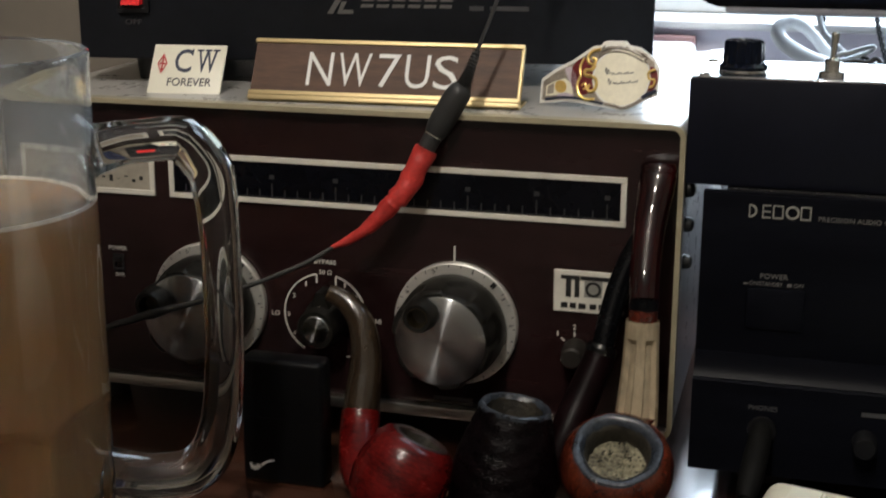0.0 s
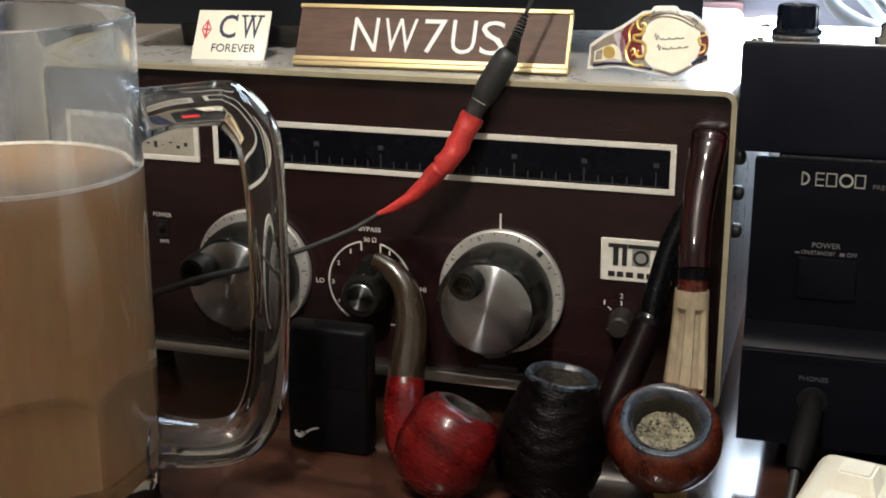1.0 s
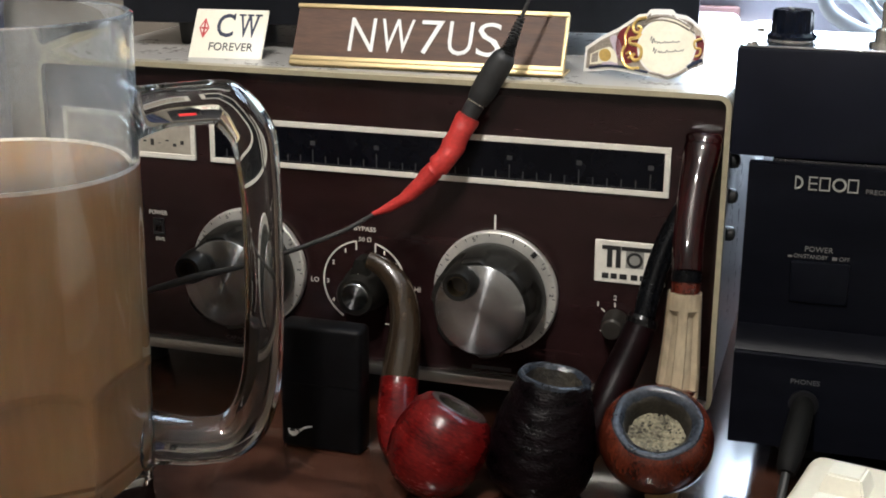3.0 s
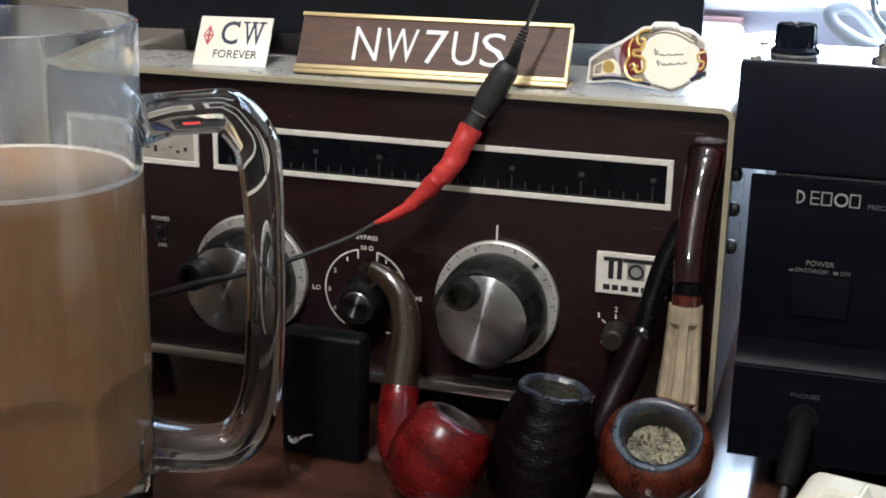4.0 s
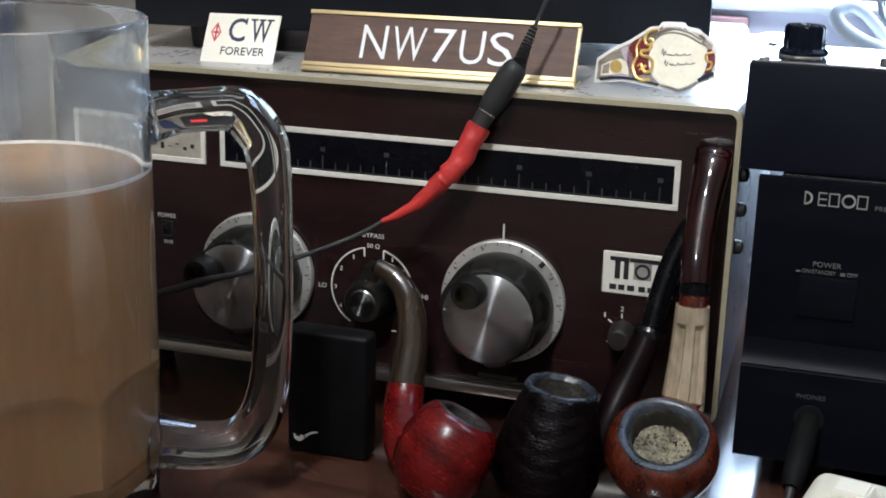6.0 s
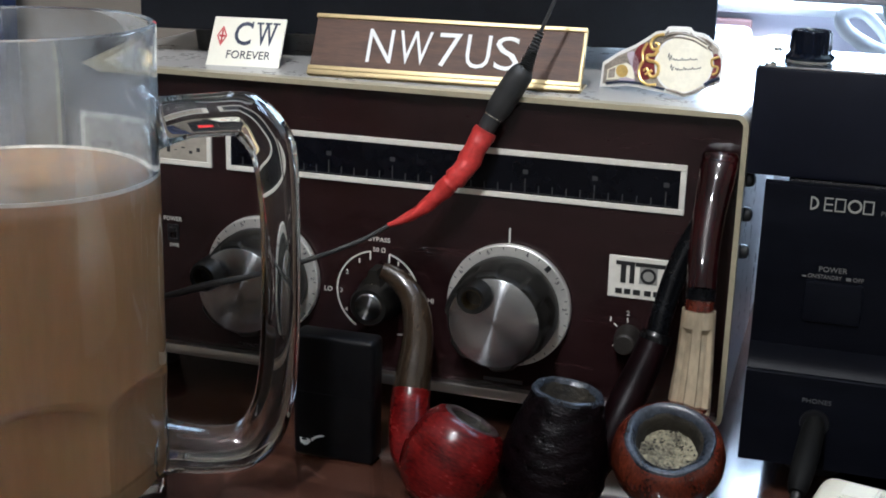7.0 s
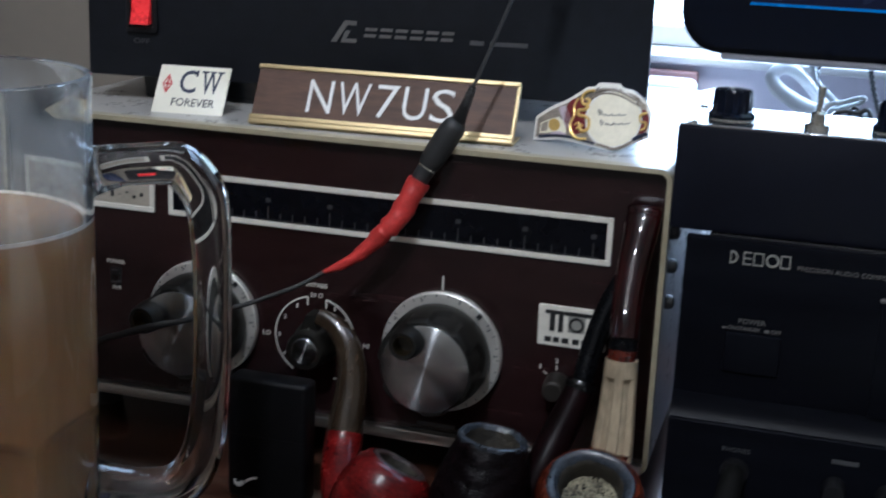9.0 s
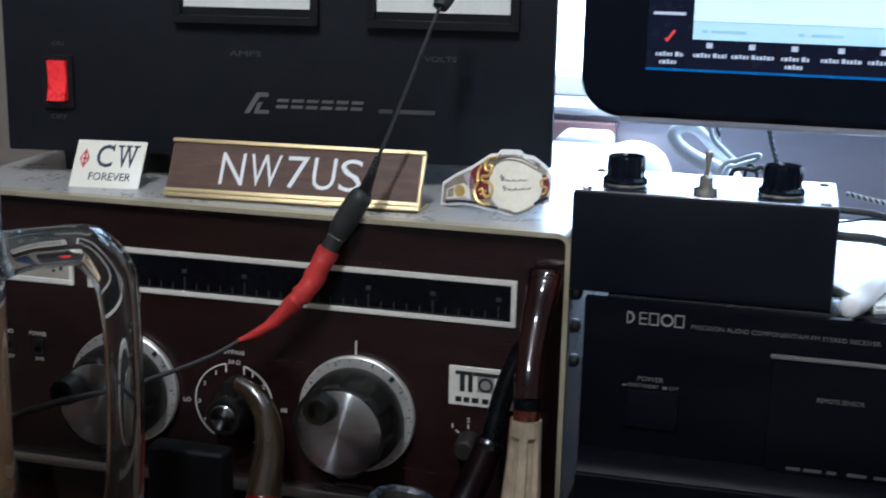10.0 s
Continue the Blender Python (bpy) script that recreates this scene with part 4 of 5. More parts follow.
part("lower_lead", tube([(0.0055, -0.0183, 0.0840, 0.0010), (-0.0052, -0.0240, 0.0775, 0.0011), (-0.0200, -0.0320, 0.0712, 0.0011), (-0.0328, -0.0375, 0.0665, 0.0012), (-0.0526, -0.0395, 0.0592, 0.0013), (-0.0660, -0.0395, 0.0550, 0.0016),
                         (-0.0783, -0.0390, 0.0508, 0.0019), (-0.0900, -0.0375, 0.0460, 0.0017), (-0.1020, -0.0340, 0.0410, 0.0014), (-0.1250, -0.0300, 0.0280, 0.0012), (-0.1500, -0.0300, 0.0020, 0.0012), (-0.1580, -0.0300, DESK + 0.0012, 0.0012), (-0.1700, -0.0250, DESK + 0.0012, 0.0012)], 10, 8), "rubber", clip)

# ---------------------------------------------------------------- lighter
lt = thing("lighter", "black matte flip-top pocket lighter standing upright", "lighter", (-0.0075, -0.0475, DESK))


def case_half(z0, z1, seam):
    """A rounded slab cut flat where the lid meets the body."""
    out = block((-0.0272, -0.0545, z0), (0.0115, -0.0415, z1), 0.0024, 4)
    for v in out.verts:
        v.co.z = min(v.co.z, seam) if z0 < -0.01 else max(v.co.z, seam)
    return out


part("body", case_half(DESK, 0.0160, 0.01275), "matte_black", lt)
part("lid", case_half(0.0095, 0.0402, 0.01290), "matte_black", lt)
part("hinge", tube([(-0.0276, -0.048, 0.0090, 0.0013), (-0.0276, -0.048, 0.0170, 0.0013)], 10, 3), "matte_black", lt)
mk = prism([(-0.0236, -0.0096), (-0.0232, -0.0120), (-0.0214, -0.0131), (-0.0198, -0.0128), (-0.0190, -0.0116), (-0.0196, -0.0098)], 0, 0.0002)
for (xa, za, ha), (xb, zb, hb) in zip(((-0.0198, -0.0116, 0.0011), (-0.0178, -0.0101, 0.0008), (-0.0158, -0.0086, 0.0006), (-0.0138, -0.0078, 0.0005)), ((-0.0178, -0.0101, 0.0008), (-0.0158, -0.0086, 0.0006), (-0.0138, -0.0078, 0.0005), (-0.0118, -0.0074, 0.0003))):
    prism([(xa, za - ha), (xb, zb - hb), (xb, zb + hb), (xa, za + ha)], 0, 0.0002, mk)
emblem = part("pipe_emblem", mk, "white_letter", lt, "small white pipe emblem", m=upright(0, -0.0547, 0))
part("bowl_mouth", prism([(-0.0214 + 0.0014 * math.cos(radians(30 * k)), -0.0101 + 0.0006 * math.sin(radians(30 * k))) for k in range(12)], 0.0002, 0.0003), "dark", emblem, m=upright(0, -0.0547, 0))
part("stem_gap", prism([(-0.0182, -0.0113), (-0.0177, -0.0113), (-0.0182, -0.0089), (-0.0187, -0.0089)], 0.0002, 0.0003), "dark", emblem, m=upright(0, -0.0547, 0))


# ---------------------------------------------------------------- tobacco pipes
def axis_pose(base, tip):
    d = (Vector(tip) - Vector(base)).normalized()
    return Matrix.Translation(base) @ d.to_track_quat("Z", "Y").to_matrix().to_4x4()


# red bent pipe
p1 = thing("tobacco_pipe", "red-stained briar pipe with bent grey-brown stem", "pipe", (0.054, -0.078, DESK), "pipes on the desk")
A = axis_pose((0.0533, -0.0783, 0.0002), (0.0632, -0.0718, 0.0218))
b1 = part("bowl", lathe([(0, -0.0192), (0.006, -0.0186), (0.0110, -0.0166), (0.0155, -0.0128), (0.0186, -0.0078), (0.0201, -0.0020), (0.0204, 0.0030), (0.0200, 0.0080), (0.0190, 0.0130), (0.0173, 0.0175), (0.0150, 0.0206), (0.0128, 0.0217)], 48), "red_briar", p1, "red-stained briar bowl", m=A)
part("rim", lathe([(0.0130, 0.0214), (0.0120, 0.0221), (0.0100, 0.0219), (0.0092, 0.0209)], 40, wave=lambda a, r, z: 0.0002 * math.sin(7 * a)), "scorched", b1, "darkened rim", m=A)
part("chamber", lathe([(0.0094, 0.0212), (0.0090, 0.016), (0.0082, 0.006), (0, 0.004)], 32), "char", b1, m=A)
part("shank", tube([(0.0490, -0.0720, -0.0080, 0.0098), (0.0390, -0.0645, -0.0090, 0.0098), (0.0305, -0.0560, -0.0066, 0.0096), (0.0256, -0.0455, 0.0005, 0.0092), (0.0232, -0.0375, 0.0070, 0.0089), (0.0225, -0.0340, 0.0114, 0.0088)], 24, 8), "red_briar", p1, "red-stained shank")
part("stem", tube([(0.0225, -0.0340, 0.0114, 0.0087), (0.0223, -0.0305, 0.0200, 0.0082), (0.0222, -0.0260, 0.0300, 0.0075), (0.0212, -0.0230, 0.0405, 0.0068), (0.0180, -0.0205, 0.0505, 0.0060), (0.0120, -0.0190, 0.0572, 0.0052), (0.0060, -0.0185, 0.0606, 0.0044), (0.0022, -0.0185, 0.0618, 0.0040)], 22, 8,
                  flat=lambda t: 1 - 0.45 * max(0, t - 0.4)), "horn", p1, "grey-brown bent stem")

# black sandblasted pipe
p2 = thing("tobacco_pipe", "black sandblasted briar pipe with barrel-shaped bowl", "pipe", (0.093, -0.066, DESK), "pipes on the desk")
B = axis_pose((0.0930, -0.0660, DESK), (0.1001, -0.0620, 0.0350))
rough = lambda a, r, z: 0.00045 * noise.noise(Vector((9 * math.cos(a), 9 * math.sin(a), 420 * z))) + 0.00022 * math.sin(900 * z + 3 * math.sin(3 * a)) if r > 0.010 else 0
prof = [(0, 0.0004), (0.010, 0.0004), (0.0150, 0.0022)]
for k in range(30):
    s = k / 29
    prof.append((0.0165 + 0.0066 * math.sin(math.pi * min(1, s * 1.02) ** 0.62) - 0.0012 * s, 0.004 + 0.0478 * s))
prof.append((0.0146, 0.0530))
b2 = part("bowl", lathe(prof, 72, wave=rough), "sand", p2, "black sandblasted bowl", m=B, sharp=1.2)
part("rim", lathe([(0.0152, 0.0520), (0.0150, 0.0534), (0.0142, 0.0540), (0.0128, 0.0536), (0.0118, 0.0520)], 56, wave=lambda a, r, z: 0.0003 * math.sin(5 * a) + 0.0002 * math.sin(11 * a)), "rim", b2, "worn charred rim, blue daylight sheen in its colour", m=B)
part("chamber", lathe([(0.0121, 0.0525), (0.0112, 0.045), (0.0098, 0.034), (0, 0.031)], 40), "char", b2, m=B)
part("shank", tube([(0.1050, -0.0600, -0.0060, 0.0082), (0.1130, -0.0560, 0.0040, 0.0080), (0.1191, -0.0490, 0.0184, 0.0077), (0.1232, -0.0410, 0.0299, 0.0074), (0.1268, -0.0355, 0.0398, 0.0070), (0.1298, -0.0306, 0.0492, 0.0066)], 24, 8), "shank_dark", p2, "dark oxblood shank")
part("ring", tube([(0.1296, -0.0309, 0.0487, 0.0067), (0.1301, -0.0301, 0.0506, 0.0070), (0.1306, -0.0294, 0.0524, 0.0064)], 24, 4), "collar_black", p2, "turned glossy black collar")
part("stem", tube([(0.1306, -0.0295, 0.0522, 0.0048), (0.1314, -0.0266, 0.0590, 0.0048), (0.1325, -0.0238, 0.0650, 0.0049), (0.1350, -0.0188, 0.0760, 0.0050), (0.1389, -0.0140, 0.0870, 0.0050), (0.1430, -0.0105, 0.0962, 0.0048), (0.1460, -0.0088, 0.1015, 0.0044)], 22, 8, flat=lambda t: 1 - 0.30 * t), "ebonite", p2, "black bent stem")
# chrome dot added for the highlight on the dark shank
part("shank_glint", lathe([(0, 0.0016), (0.0014, 0.0014), (0.0024, 0.0006), (0.0026, 0)], 18), "chrome", p2, "small bright dot for the glint on the shank", m=pose(0.1137, -0.0610, 0.0165, 60, 0, -20))

# brown pipe with ash, bone ferrule and tortoise stem
p3 = thing("tobacco_pipe", "brown briar pipe holding ash, pale ferrule, tortoise stem", "pipe", (0.143, -0.055, DESK + 0.004), "pipes on the desk")
C = axis_pose((0.1412, -0.0517, -0.0082), (0.1436, -0.0700, 0.0237))
b3 = part("bowl", lathe([(0, 0.0035), (0.007, 0.0042), (0.0130, 0.0066), (0.0185, 0.0112), (0.0218, 0.0165), (0.0232, 0.0220), (0.0231, 0.0268), (0.0218, 0.0318), (0.0196, 0.0350), (0.0178, 0.0360)], 56), "brown_briar", p3, "polished brown briar bowl", m=C)
part("rim", lathe([(0.0184, 0.0356), (0.0177, 0.0365), (0.0170, 0.0367), (0.0160, 0.0365), (0.0152, 0.0361), (0.0146, 0.0356), (0.0139, 0.0348), (0.0134, 0.0340)], 64, wave=lambda a, r, z: 0.0002 * math.sin(3 * a + 1) + 0.00015 * math.sin(8 * a) + (0.0004 * noise.noise(Vector((3 * math.cos(a), 3 * math.sin(a), 600 * z))) if r < 0.0145 else 0)), "rim", b3, "worn charred rim, blue daylight sheen in its colour", m=C)
part("chamber", lathe([(0.0137, 0.0345), (0.0130, 0.0336), (0.0124, 0.0322), (0.0121, 0.030), (0.0118, 0.026), (0.0114, 0.018), (0, 0.016)], 48, wave=lambda a, r, z: 0.0006 * noise.noise(Vector((5 * math.cos(a), 5 * math.sin(a), 500 * z)))), "char", b3, m=C)
ash = bmesh.new()
rows = []
for i in range(15):
    rr = 0.0119 * i / 14
    row = []
    for k in range(36 if i else 1):
        a = 2 * math.pi * k / 36
        x, y = rr * math.cos(a), rr * math.sin(a)
        h = 0.0232 + 0.0018 * noise.noise(Vector((420 * x, 420 * y, 1))) + 0.0010 * noise.noise(Vector((1100 * x, 1100 * y, 4))) + 16 * rr * rr
        row.append(ash.verts.new((x, y, h)))
    rows.append(row)
for a, b in zip(rows, rows[1:]):
    for k in range(36):
        j = (k + 1) % 36
        q = [a[k % len(a)], a[j % len(a)], b[j], b[k]]
        q = [v for n, v in enumerate(q) if v not in q[:n]]
        ash.faces.new(q)
bmesh.ops.recalc_face_normals(ash, faces=ash.faces)
part("ash", ash, "ash", b3, "grey tobacco ash", m=C, sharp=3)
# loose flakes of burnt leaf and ash in the bowl
rng = random.Random(5)
for material, count, inner in (("ash", 90, 0.0), ("char", 60, 0.55)):
    chips = bmesh.new()
    for k in range(count):
        rr, a = 0.0118 * max(inner, math.sqrt(rng.random())), rng.uniform(0, 2 * math.pi)
        x, y = rr * math.cos(a), rr * math.sin(a)
        w = rng.uniform(0.0003, 0.0007)
        tmp = bmesh.new()
        bmesh.ops.create_icosphere(tmp, subdivisions=1, radius=w)
        lift = Vector((x, y, 0.0236 + 16 * rr * rr + 0.0016 * noise.noise(Vector((420 * x, 420 * y, 1)))))
        turn = Matrix.Rotation(rng.uniform(0, 3), 3, Vector((rng.random(), rng.random(), 0.2)).normalized())
        for v in tmp.verts:
            v.co = turn @ Vector((v.co.x * 1.5, v.co.y, v.co.z * 0.45)) + lift
        merge(chips, tmp)
    tagged(part("loose_ash", chips, material, b3, "loose burnt flakes", m=C, sharp=0.3), kind="stuff")
part("shank", tube([(0.1464, -0.0446, 0.0165, 0.0082), (0.1468, -0.0446, 0.0220, 0.0086), (0.1476, -0.0438, 0.0290, 0.0090)], 24, 6), "brown_briar", p3)
part("ferrule", tube([(0.1474, -0.0440, 0.0250, 0.0092), (0.1478, -0.0424, 0.0360, 0.0086), (0.1480, -0.0406, 0.0500, 0.0077), (0.1480, -0.0386, 0.0682, 0.0070)], 80, 8, wave=lambda t, w: 1 - (0.24 * min(1, max(0, 2.2 * math.cos(5 * w + 1.2) + 0.5)) if 0.06 < t < 0.86 else 0)), "bone", p3, "pale fluted bone ferrule")
part("amber_ring", tube([(0.1480, -0.0386, 0.0680, 0.0060), (0.1481, -0.0378, 0.0725, 0.0060)], 24, 2), "amber", p3, "amber ring")
part("ring", tube([(0.1481, -0.0379, 0.0722, 0.0061), (0.1480, -0.0367, 0.0768, 0.0062)], 24, 3), "ebonite", p3)
part("stem", tube([(0.1480, -0.0368, 0.0764, 0.0062), (0.1474, -0.0330, 0.0842, 0.0063), (0.1470, -0.0265, 0.0946, 0.0064), (0.1473, -0.0182, 0.1071, 0.0068), (0.1481, -0.0122, 0.1175, 0.0075), (0.1484, -0.0092, 0.1226, 0.0078), (0.1485, -0.0083, 0.1244, 0.0075), (0.1486, -0.0076, 0.1262, 0.0078), (0.1487, -0.0070, 0.1276, 0.0070), (0.1487, -0.0068, 0.1282, 0.0058)], 32, 8,
                  flat=lambda t: 1 - 0.55 * t), "tortoise", p3, "glossy dark tortoise stem")
rest = thing("pipe_rest", "small pale wooden rest under the brown pipe", "pipe rest", (0.145, -0.05, DESK))
part("block", block((0.1385, -0.0570, DESK), (0.1518, -0.0420, -0.0072), 0.0012), "tan", rest)

# ---------------------------------------------------------------- glass mug with milky coffee
MX, MY = -0.0939, -0.1492


def panel(a, r, z):
    """Flat panels with arched tops pressed into the lower wall."""
    if r < 0.036 or z > 0.090:
        return 0
    w = (a * 7 / (2 * math.pi) + 0.48) % 1 - 0.5
    arch = 0.0630 + 0.0085 * math.sqrt(max(0, 1 - (2 * w) ** 2))
    k = min(1, max(0, (arch - z) / 0.0038))
    k = k * min(1, (0.5 - abs(w)) / 0.03)
    flat = r * math.cos(math.pi / 7) / math.cos(2 * math.pi / 7 * w) - r
    return 0.68 * k * (flat - 0.0009)


mug = thing("beer_mug", "tall clear glass handled mug with pressed panels", "mug", (MX, MY, DESK))
outer = [(0, 0), (0.040, 0), (0.0465, 0.0008), (0.0488, 0.003), (0.0484, 0.008), (0.0482, 0.012)] + [(0.0486 + 0.0012 * min(1, (z - 0.016) / 0.028), z) for z in [0.016 + 0.002 * k for k in range(22)] + [0.060 + 0.0005 * k for k in range(34)] + [0.077 + 0.003 * k for k in range(6)]] + [(0.0499, 0.104), (0.0500, 0.140), (0.0500, 0.165), (0.0501, 0.1800), (0.0503, 0.1940), (0.0506, 0.2000), (0.0504, 0.2018), (0.0492, 0.2024), (0.0480, 0.2016), (0.0475, 0.1990)]
LOWER = [0.026 + 0.002 * k for k in range(17)] + [0.060 + 0.0005 * k for k in range(34)] + [0.077 + 0.003 * k for k in range(4)]
inner = [(0.0472, 0.19), (0.0471, 0.15), (0.0469, 0.100)] + [(0.0456 - 0.0012 * (z < 0.03), z) for z in reversed(LOWER)] + [(0.0385, 0.0200), (0, 0.018)]
MP = pose(MX, MY, DESK)
OUT = set(outer)
bmug = lathe(outer + inner, 180, wave=lambda a, r, z: panel(a, r, z) if z > 0.004 and (0 if (r, z) in OUT else 0.024) < z < 0.1 else 0)
part("glass_body", bmug, MUG_GLASS, mug, m=MP, sharp=0.5)
HD = Matrix.Translation((MX, MY, 0)) @ Matrix.Rotation(radians(30), 4, "Z")
part("handle", tube([(0.0482, 0, 0.1455, 0.0108), (0.0519, 0, 0.1460, 0.0092), (0.0603, 0, 0.1475, 0.0082), (0.0687, 0, 0.1480, 0.0081), (0.0790, 0, 0.1484, 0.0083), (0.0838, 0, 0.1470, 0.0087), (0.0895, 0, 0.1408, 0.0089), (0.0932, 0, 0.1330, 0.0086), (0.0950, 0, 0.1155, 0.0078), (0.0955, 0, 0.0972, 0.0075), (0.0954, 0, 0.0691, 0.0075),
                     (0.0940, 0, 0.0420, 0.0077), (0.0912, 0, 0.0262, 0.0082), (0.0862, 0, 0.0152, 0.0090), (0.0775, 0, 0.0095, 0.0095), (0.0639, 0, 0.0092, 0.0097), (0.0549, 0, 0.0108, 0.0102), (0.0480, 0, 0.0118, 0.0116), (0.0425, 0, 0.0124, 0.0130)], 28, 8,
                    wave=lambda t, w: 1 + 0.05 * math.cos(4 * w)), GLASS, mug, m=HD, sharp=1.3)
drink = thing("coffee_drink", "milky brown coffee filling the glass mug", "drink", (MX, MY, DESK + 0.02))
LQ = 0.1458
part("liquid", lathe([(0, 0.0178), (0.0387, 0.0198)] + [(0.0458 - 0.0012 * (z < 0.03), z + 0.0001) for z in LOWER] + [(0.0471, 0.1002), (0.0473, LQ - 0.0012), (0.0473, LQ + 0.0004), (0.0465, LQ - 0.0003), (0.0450, LQ - 0.0006), (0, LQ - 0.0006)], 180, wave=lambda a, r, z: panel(a, r, z) if 0.024 < z < 0.1 else 0), "coffee", drink, m=MP, sharp=0.5)
part("froth_line", lathe([(0.0474, LQ - 0.0006), (0.0475, LQ + 0.0008), (0.0466, LQ + 0.0008), (0.0458, LQ - 0.0002)], 96), "foam", drink, "pale froth line", m=MP)

# ---------------------------------------------------------------- stereo receiver
RX0, RX1, RY, RZ0, RZ1 = 0.1684, 0.602, -0.018, -0.0012, 0.1210
rc = thing("stereo_receiver", "black stereo receiver with small pale lettering", "receiver", (0.385, 0.12, DESK))
part("case", block((RX0 + 0.009, RY + 0.006, RZ0 + 0.001), (RX1 - 0.009, 0.185, RZ1), 0.0012), "gloss_case", rc)
upper = part("upper_panel", block((RX0, RY, 0.0500), (RX1, RY + 0.006, RZ1 - 0.0012), 0.0004), "receiver", rc)
lp = bmesh.new()
cove = [(RY - 0.0004 - 0.0165 * (1 - math.cos(radians(5 * k))), 0.0506 - 0.0165 * math.sin(radians(5 * k))) for k in range(9)]
sec = [(RY + 0.006, 0.0506)] + cove + [(RY - 0.0062, 0.0399), (RY - 0.0068, 0.0394), (RY - 0.0068, RZ0), (RY + 0.006, RZ0)]
ends = [[lp.verts.new((x, y, z)) for y, z in sec] for x in (RX0, RX1)]
for k in range(len(sec)):
    j = (k + 1) % len(sec)
    lp.faces.new((ends[0][k], ends[0][j], ends[1][j], ends[1][k]))
lp.faces.new(ends[0])
lp.faces.new(ends[1][::-1])
bmesh.ops.recalc_face_normals(lp, faces=lp.faces)
lower = part("lower_panel", lp, "receiver", rc)
RU, RL = upright(0, RY, 0), upright(0, RY - 0.0068, 0)
part("power_button", block((0.1884, 0.0622, -0.001), (0.2118, 0.0800, 0.0012), 0.0008), "receiver", upper, "black power button", m=RU)
legends(upper, "tick", RU, [("POWER", 0.1934, 0.0841, 0.0112, 0.0022), ("ON/STANDBY", 0.1892, 0.0811, 0.0135, 0.0017), ("OFF", 0.2072, 0.0811, 0.0042, 0.0017), ("", 0.1868, 0.0812, 0.0018, 0.0007), ("", 0.2045, 0.0812, 0.0019, 0.0013),
    ("PRECISION AUDIO COMPONENT/AM-FM STEREO RECEIVER", 0.2150, 0.1100, 0.0785, 0.0019)], "small pale print")
Z0, Z1, SQ = 0.1100, 0.1156, 0.0005
for x0, w, kind in ((0.1872, 0.0046, "half"), (0.1926, 0.0034, "bars"), (0.1968, 0.0042, "gate"), (0.2018, 0.0056, "ring"), (0.2078, 0.0042, "gate")):
    if kind == "ring":
        mk = ring_arc(x0 + w / 2, (Z0 + Z1) / 2, 0.0020, 0.0028, 0, 360, 0, 0.0004, 28)
    else:
        mk = block((x0, Z0, 0), (x0 + SQ, Z1, 0.0004))
    if kind == "half":
        ring_arc(x0 + SQ, (Z0 + Z1) / 2, 0.0020, 0.0028, -90, 90, 0, 0.0004, 16, mk)
    if kind == "bars":
        for zz in (Z0, (Z0 + Z1 - SQ) / 2, Z1 - SQ):
            block((x0 + SQ, zz, 0), (x0 + w, zz + SQ, 0.0004), bm=mk)
    if kind == "gate":
        block((x0 + w - SQ, Z0, 0), (x0 + w, Z1, 0.0004), bm=mk)
        for zz in (Z0, Z1 - SQ):
            block((x0 + SQ, zz, 0), (x0 + w - SQ, zz + SQ, 0.0004), bm=mk)
    part("maker_mark", mk, "mark", upper, "pale maker's mark", m=RU)
part("display_hood", block((0.2492, 0.1008, -0.001), (0.5200, 0.1024, 0.0024), 0.0005), "tick", upper, "dull metallic hood edge", m=RU)
dp = part("display_panel", block((0.2500, 0.0500, -0.001), (0.5190, 0.1004, 0.0016), 0.0006), "receiver", upper, "dark glossy display panel", m=RU)
legends(dp, "dim_print", RU @ Matrix.Translation((0, 0, 0.0016)), [("", x0, 0.0512, w, 0.0014) for x0, w in ((0.2595, 0.0060), (0.2668, 0.0075), (0.2765, 0.0040), (0.2850, 0.0080), (0.2960, 0.0070))])
legends(dp, "tick", RU @ Matrix.Translation((0, 0, 0.0016)), [("REMOTE SENSOR", 0.2698, 0.0832, 0.0195, 0.0020)], "small pale print")
legends(lower, "dim_print", RL, [("PHONES", 0.1925, 0.0283, 0.0118, 0.0020), ("", 0.2380, 0.0300, 0.0110, 0.0018)], "small pale print")
part("phone_jack", lathe([(0.0034, 0.0), (0.0034, 0.0012), (0.0060, 0.0012), (0.0062, 0.0)], 24), "black", lower, m=upright(0.1985, RY - 0.0068, 0.0195))
for k in range(3):
    part("small_knob", lathe([(0, 0), (0.0052, 0), (0.0048, 0.008), (0.0042, 0.009), (0, 0.009)], 24), "black", lower, m=upright(0.2400 + 0.022 * k, RY - 0.0068, 0.0190))
for fx in (0.20, 0.56):
    for fy in (0.02, 0.155):
        part("foot", lathe([(0, 0), (0.014, 0), (0.016, RZ0 - DESK + 0.0012), (0, RZ0 - DESK + 0.0012)], 20), "rubber", rc, m=pose(fx, fy, DESK))
pl = thing("headphone_plug", "dark grey headphone plug in the receiver's jack", "plug", (0.197, -0.045, 0.0))
part("barrel", tube([(0.1985, -0.0250, 0.0195, 0.0042), (0.1980, -0.0330, 0.0175, 0.0050), (0.1965, -0.0450, 0.0110, 0.0052), (0.1950, -0.0540, 0.0045, 0.0046), (0.1945, -0.0575, 0.0020, 0.0034)], 18, 6), "plug", pl)
